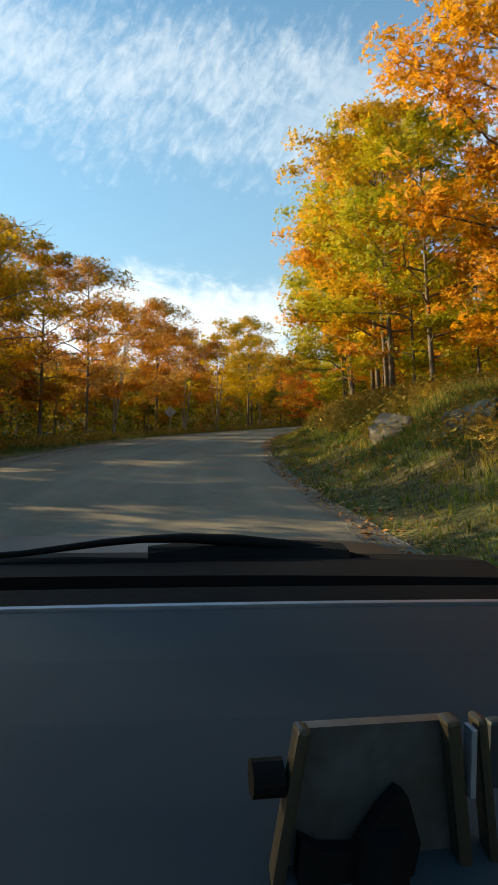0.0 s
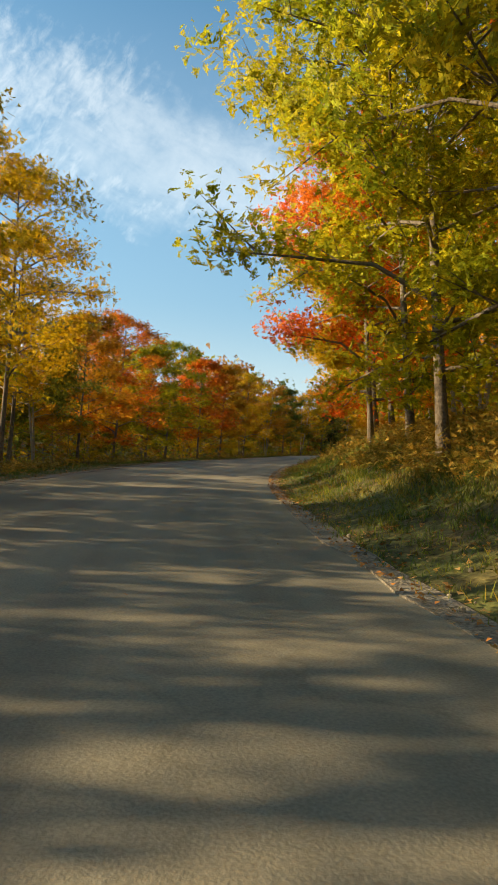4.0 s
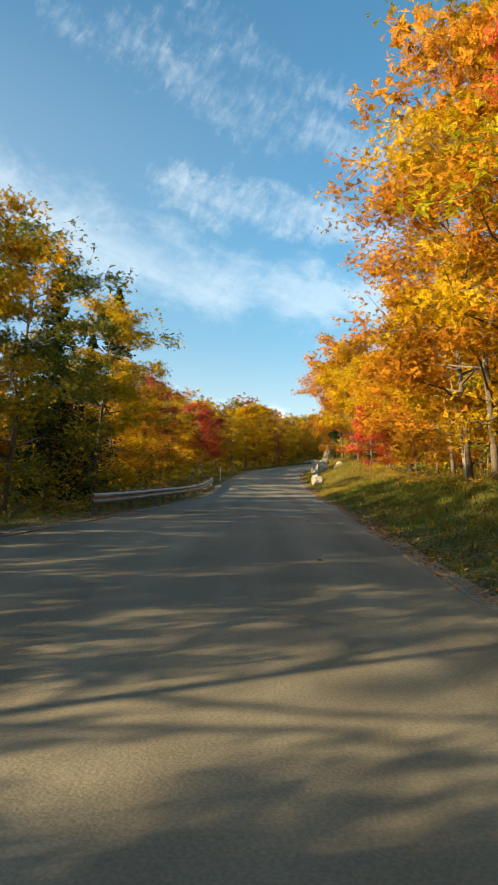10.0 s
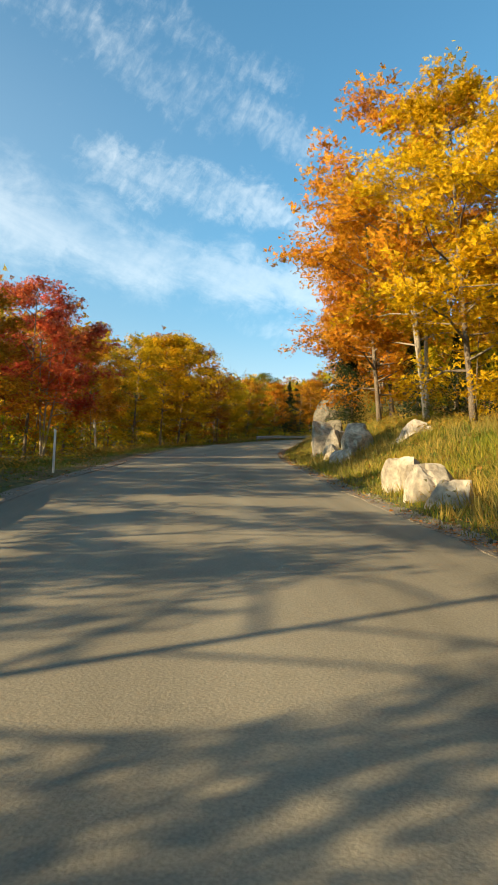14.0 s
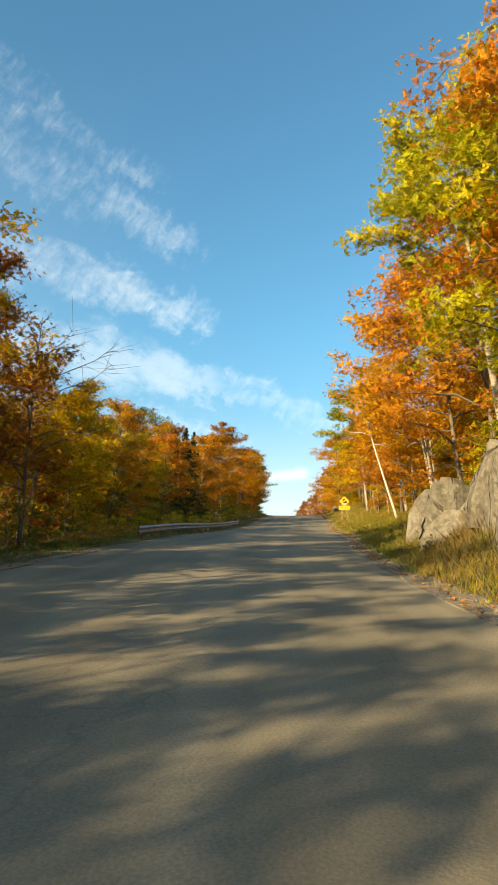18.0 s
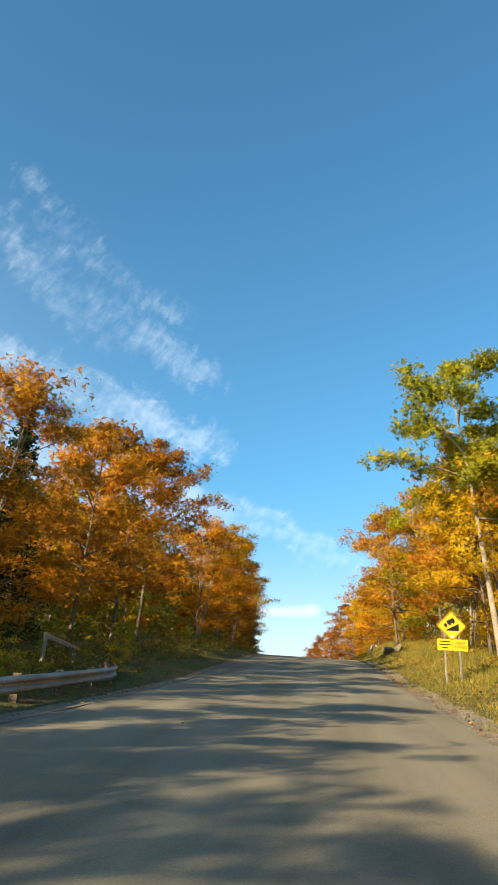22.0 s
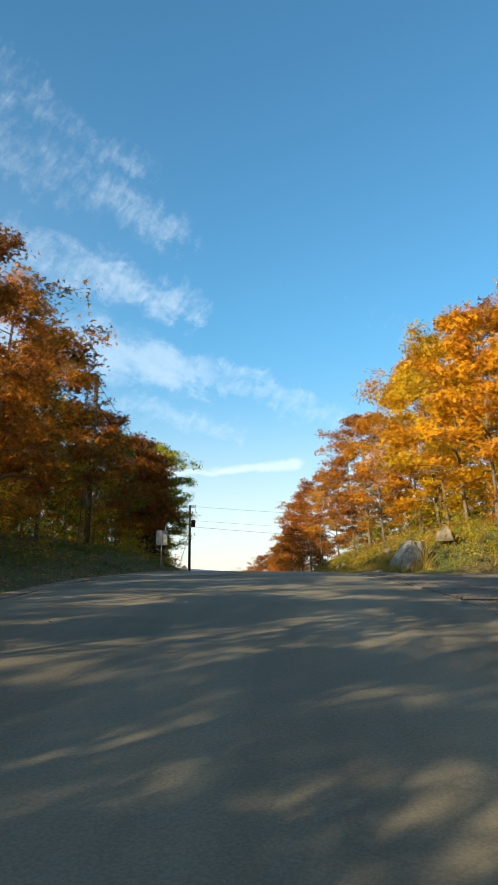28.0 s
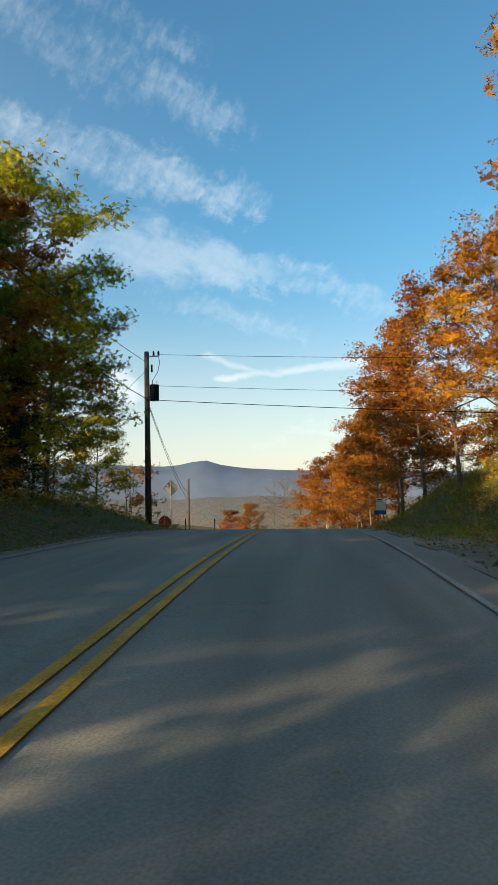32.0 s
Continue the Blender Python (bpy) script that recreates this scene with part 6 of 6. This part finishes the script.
wire(top + Vector((0, 0, 7.2)), lft + Vector((0, 0, 8.5)), 0.5, 0.012, "thin black power line strung between poles")
farp = place(411, -13.0)
for dz in (5.4, 5.3):
    wire(top + Vector((0, 0, dz)), farp + Vector((0, 0, 6.2 + (dz - 5.3) * 6)), 0.6, 0.014, "thin black power line running downhill")
wire(top + Vector((0, 0, 7.0)), place(365.5, -12.5) - Vector((0, 0, 0.1)), 0.0, 0.01, "taut guy wire anchoring a utility pole")

# ---- distance: wooded hillside and haze-tinted blue mountains ----
HILL = material("distant_woods", (0.155, 0.125, 0.115), 1.0, 0.4, 0.02, 0.25, 0, second=(0.12, 0.13, 0.12), coord_kind="Object")
# no air volume: the haze of distance is mixed into this base colour
MOUNT = material("haze_tinted_mountain", (0.105, 0.142, 0.215), 1.0, 0.10, 0.0012, 0.006, 0, second=(0.125, 0.152, 0.21), coord_kind="Object", spec=0.0)


def ridge(name, dist, az0, az1, elev, depth, drop, mat, label, seed, rough):
    """A ridge far off: crest heights given as degrees over the eye between two bearings."""
    V, F = [], []
    n, m = 120, 6
    eye = Vector((224.5, 214.3, 36.3))
    r = np.random.default_rng(seed)
    for i in range(n):
        u = i / (n - 1)
        az = radians(az0 + (az1 - az0) * u)
        e = elev(math.degrees(az)) + rough * (math.sin(31 * u + seed) + 0.6 * math.sin(77 * u) + 0.4 * math.sin(140 * u + 2))
        for k in range(m):
            q = k / (m - 1)
            dd = dist + depth * q
            z = eye.z + dist * math.tan(radians(e)) * 1.0 - drop * (1 - math.sin(q * math.pi / 2)) ** 1.3
            if q == 1:
                z = eye.z + dd * math.tan(radians(e))
            V.append(Vector((eye.x - math.sin(az) * dd, eye.y + math.cos(az) * dd, z)))
        if i:
            for k in range(m - 1):
                a = (i - 1) * m + k
                F.append((a, a + 1, a + m + 1, a + m))
    return tagged(new(name, mesh_of(name, V, F, mat, True)), label, "mountain", kind="structure")


def crest(a):
    return float(np.interp(a, [-120, -95, -75, -66, -60.2, -57, -54.8, -53.5, -52.5, -51, -48, -44, -30, 0, 30], [1.0, 1.4, 1.6, 1.8, 1.95, 2.15, 2.5, 2.95, 2.7, 2.4, 2.45, 2.6, 2.2, 1.6, 1.2]))


ridge("mountain_range", 3600, -115, 25, crest, 500, 330, MOUNT, "mountain range tinted haze-blue beyond the valley", 3, 0.03)
ridge("wooded_hillside", 1000, -105, 10, lambda a: -0.35, 500, 120, HILL, "far wooded hillside in muted autumn colours", 8, 0.10)

# bare and russet trees past the crest
for row in "405 -2.2 8.2 bare pale;401 1.6 9.0 clump rust;404 4.2 9.4 broad rust;409 -2.6 8.6 bare pale;413 -3.8 9.4 bare pale;411 -1.0 8.4 bare rust;407 0.6 8.8 airy rust;412 -5.4 7.2 bare pale;414 -6.6 6.6 low rust;410 -9.6 6.0 bare rust;415 -9 6.0 low rust;403 2.6 9.6 broad rust;398 4.4 9.6 low rust".split(";"):
    a = row.split()
    plant(float(a[0]), float(a[1]), float(a[2]), a[3], a[4])

# ---- the car as it stands at the start of the drive ----


def dash_profile(name, pts, x0, x1, mat, parent, label="", bow=0.0, n=24):
    """A closed (y, z) profile drawn across the car from x0 to x1, its middle bowed forward."""
    V, F = [], []
    m = len(pts)
    for i in range(n + 1):
        x = x0 + (x1 - x0) * i / n
        q = bow * (1 - (2 * i / n - 1) ** 2)
        V += [(x, y + q, z + q * 0.12) for y, z in pts]
        if i:
            F += [((i - 1) * m + k, (i - 1) * m + (k + 1) % m, i * m + (k + 1) % m, i * m + k) for k in range(m)]
    F += [tuple(range(m))[::-1], tuple(n * m + k for k in range(m))]
    me = mesh_of(name, V, F, mat, False)
    bm = bmesh.new()
    bm.from_mesh(me)
    bmesh.ops.recalc_face_normals(bm, faces=bm.faces[:])
    bm.to_mesh(me)
    bm.free()
    return part(name, me, None, parent, label)


def car_front():
    dash = material("dark_blue_grey_dash", (0.009, 0.019, 0.026), 0.55, 0.06, 3, 180, 0.015, second=(0.008, 0.016, 0.022), spec=0.45)
    trim = material("satin_trim", (0.30, 0.33, 0.38), 0.35, 0.05, 3, 60, 0, metal=0.6)
    paint = material("dark_car_paint", (0.012, 0.015, 0.02), 0.4, 0.05, 2, 50, 0, spec=0.3)
    tyre = material("tyre_rubber", (0.02, 0.02, 0.02), 0.85, 0.15, 6, 60, 0.3)
    car = new("car")
    car.matrix_basis = Matrix.Rotation(radians(9.5), 4, "Z") @ Matrix.Rotation(radians(4.3), 4, "X")
    tagged(car, "dark car front with dashboard, wipers and bonnet on the road", "car")
    x0, x1 = -1.12, 0.56
    dash_profile("dashboard", [(0.30, 0.60), (0.27, 0.80), (0.32, 0.838), (0.38, 0.868), (0.45, 0.900), (0.52, 0.930), (0.59, 0.957), (0.66, 0.981), (0.71, 0.996), (0.735, 1.003), (0.74, 0.60)], x0, x1, dash, car, "dark blue-grey moulded dashboard", 0.03)
    dash_profile("dashboard_edge", [(0.742, 0.975), (0.740, 1.006), (0.746, 1.007), (0.750, 0.975)], x0, x1, trim, car, "thin satin edge line", 0.03)
    dash_profile("windscreen_channel", [(0.756, 0.60), (0.756, 0.945), (0.86, 0.935), (0.99, 0.962), (1.0, 0.60)], x0, x1, BLACKISH, car, "black channel at the windscreen's foot", 0.03)
    dash_profile("cowl", [(1.01, 0.70), (1.01, 0.968), (1.10, 0.975), (1.21, 0.962), (1.22, 0.70)], x0, x1, BLACKISH, car, "black plastic cowl under the wipers", 0.05)
    dash_profile("bonnet", [(1.23, 0.72), (1.23, 0.955), (1.45, 0.94), (1.9, 0.87), (2.25, 0.76), (2.33, 0.62)], x0 + 0.06, x1 - 0.06, paint, car, "dark glossy bonnet", 0.06)
    dash_profile("bumper", [(2.28, 0.30), (2.28, 0.60), (2.40, 0.58), (2.46, 0.45), (2.40, 0.30)], x0 + 0.03, x1 - 0.03, paint, car, "", 0.10)
    for xa, xb in ((x0, x0 + 0.05), (x1 - 0.05, x1)):
        dash_profile("wing", [(1.0, 0.34), (1.0, 0.93), (1.5, 0.90), (2.0, 0.80), (2.3, 0.60), (2.3, 0.34), (2.16, 0.34), (2.06, 0.62), (1.85, 0.70), (1.64, 0.62), (1.54, 0.34)], xa, xb, paint, car, "", 0, 1)
    for x in (x0 + 0.11, x1 - 0.11):
        w = part("wheel", cone(0.31, 0.31, 0.19, 28), tyre, car, "front wheel with black tyre", m=Matrix.Translation((x - 0.095, 1.85, 0.33)) @ Matrix.Rotation(radians(90), 4, "Y"))
        part("rim", cone(0.20, 0.19, 0.20, 20, (0, 0, -0.005)), trim, w)
    V, F = tube([(-0.36, 1.16, 0.976), (-0.17, 1.165, 0.986), (-0.05, 1.17, 1.000), (0.01, 1.17, 1.005), (0.08, 1.17, 1.006), (0.16, 1.165, 1.002), (0.27, 1.16, 0.990), (0.38, 1.15, 0.970)], [0.004, 0.005, 0.006, 0.006, 0.008, 0.010, 0.010, 0.006], 6)
    arm = part("wiper_arm", mesh_of("wiper_arm", V, F, BLACKISH, True), None, car, "black wiper arm")
    V, F = tube([(-0.62, 1.12, 0.968), (-0.1, 1.13, 0.978), (0.24, 1.12, 0.972)], [0.006, 0.009, 0.006], 5)
    part("wiper_blade", mesh_of("wiper_blade", V, F, BLACKISH, True), None, arm)
    dash_profile("wiper_cover", [(1.10, 0.955), (1.13, 0.990), (1.17, 0.994), (1.21, 0.955)], 0.02, 0.34, BLACKISH, car, "", 0.03, 8)
    # clamp for a telephone on top of the dash
    holder = new("phone_holder")
    holder.matrix_basis = car.matrix_basis @ Matrix.Translation((0.148, 0.50, 0.872))
    tagged(holder, "dark clamp-type phone holder on the dashboard", "phone holder")
    part("base", box(0.13, 0.06, 0.03, (0, 0, 0.012), 0.008), BLACKISH, holder)
    bronze = material("holder_dark_bronze", (0.03, 0.026, 0.016), 0.4, 0.2, 8, 90, 0, spec=0.4)
    grey = material("holder_worn_grey", (0.045, 0.052, 0.058), 0.35, 0.3, 14, 70, 0, second=(0.022, 0.020, 0.016), spec=0.5)
    part("cradle", poly_plate([(-0.062, 0.01), (0.076, 0.01), (0.060, 0.130), (-0.040, 0.130)], 0.010), grey, holder, "worn grey cradle plate")
    part("jaw", box(0.009, 0.016, 0.125, (0, 0, 0), 0.003), bronze, holder, "dark bronze jaw", m=Matrix.Translation((-0.053, -0.004, 0.072)) @ Matrix.Rotation(radians(9), 4, "Y"))
    for x, w in ((0.062, 0.010), (0.082, 0.007)):
        part("jaw", box(w, 0.016, 0.125, (0, 0, 0), 0.003), bronze, holder, "dark bronze jaw", m=Matrix.Translation((x, -0.004, 0.072)) @ Matrix.Rotation(radians(-7), 4, "Y"))
    part("clip", box(0.004, 0.012, 0.045, (0.068, -0.008, 0.106), 0.001), trim, holder, "thin bright metal clip")
    part("side_pad", box(0.016, 0.010, 0.046, (0.094, 0.004, 0.104), 0.003), dash, holder)
    part("cup", poly_plate([(-0.045, 0.066), (-0.032, 0.058), (-0.010, 0.056), (0.006, 0.080), (0.018, 0.092), (0.024, 0.088), (0.033, 0.058), (0.027, 0.028), (0.0, 0.012), (-0.04, 0.016), (-0.047, 0.040)], 0.012), BLACKISH, holder, "black curved cup", m=Matrix.Translation((0, -0.014, 0)))
    part("knob", cone(0.012, 0.012, 0.02, 14, (0, 0, 0)), BLACKISH, holder, m=Matrix.Translation((-0.075, 0.0, 0.100)) @ Matrix.Rotation(radians(90), 4, "Y"))
    part("pivot", cone(0.02, 0.014, 0.05, 14, (0.005, -0.02, 0.02)), BLACKISH, holder)


car_front()

# the patterns from which the trees were copied are not part of the place
for root in PROTO.values():
    for q in (*root.children_recursive, root):
        bpy.data.objects.remove(q)
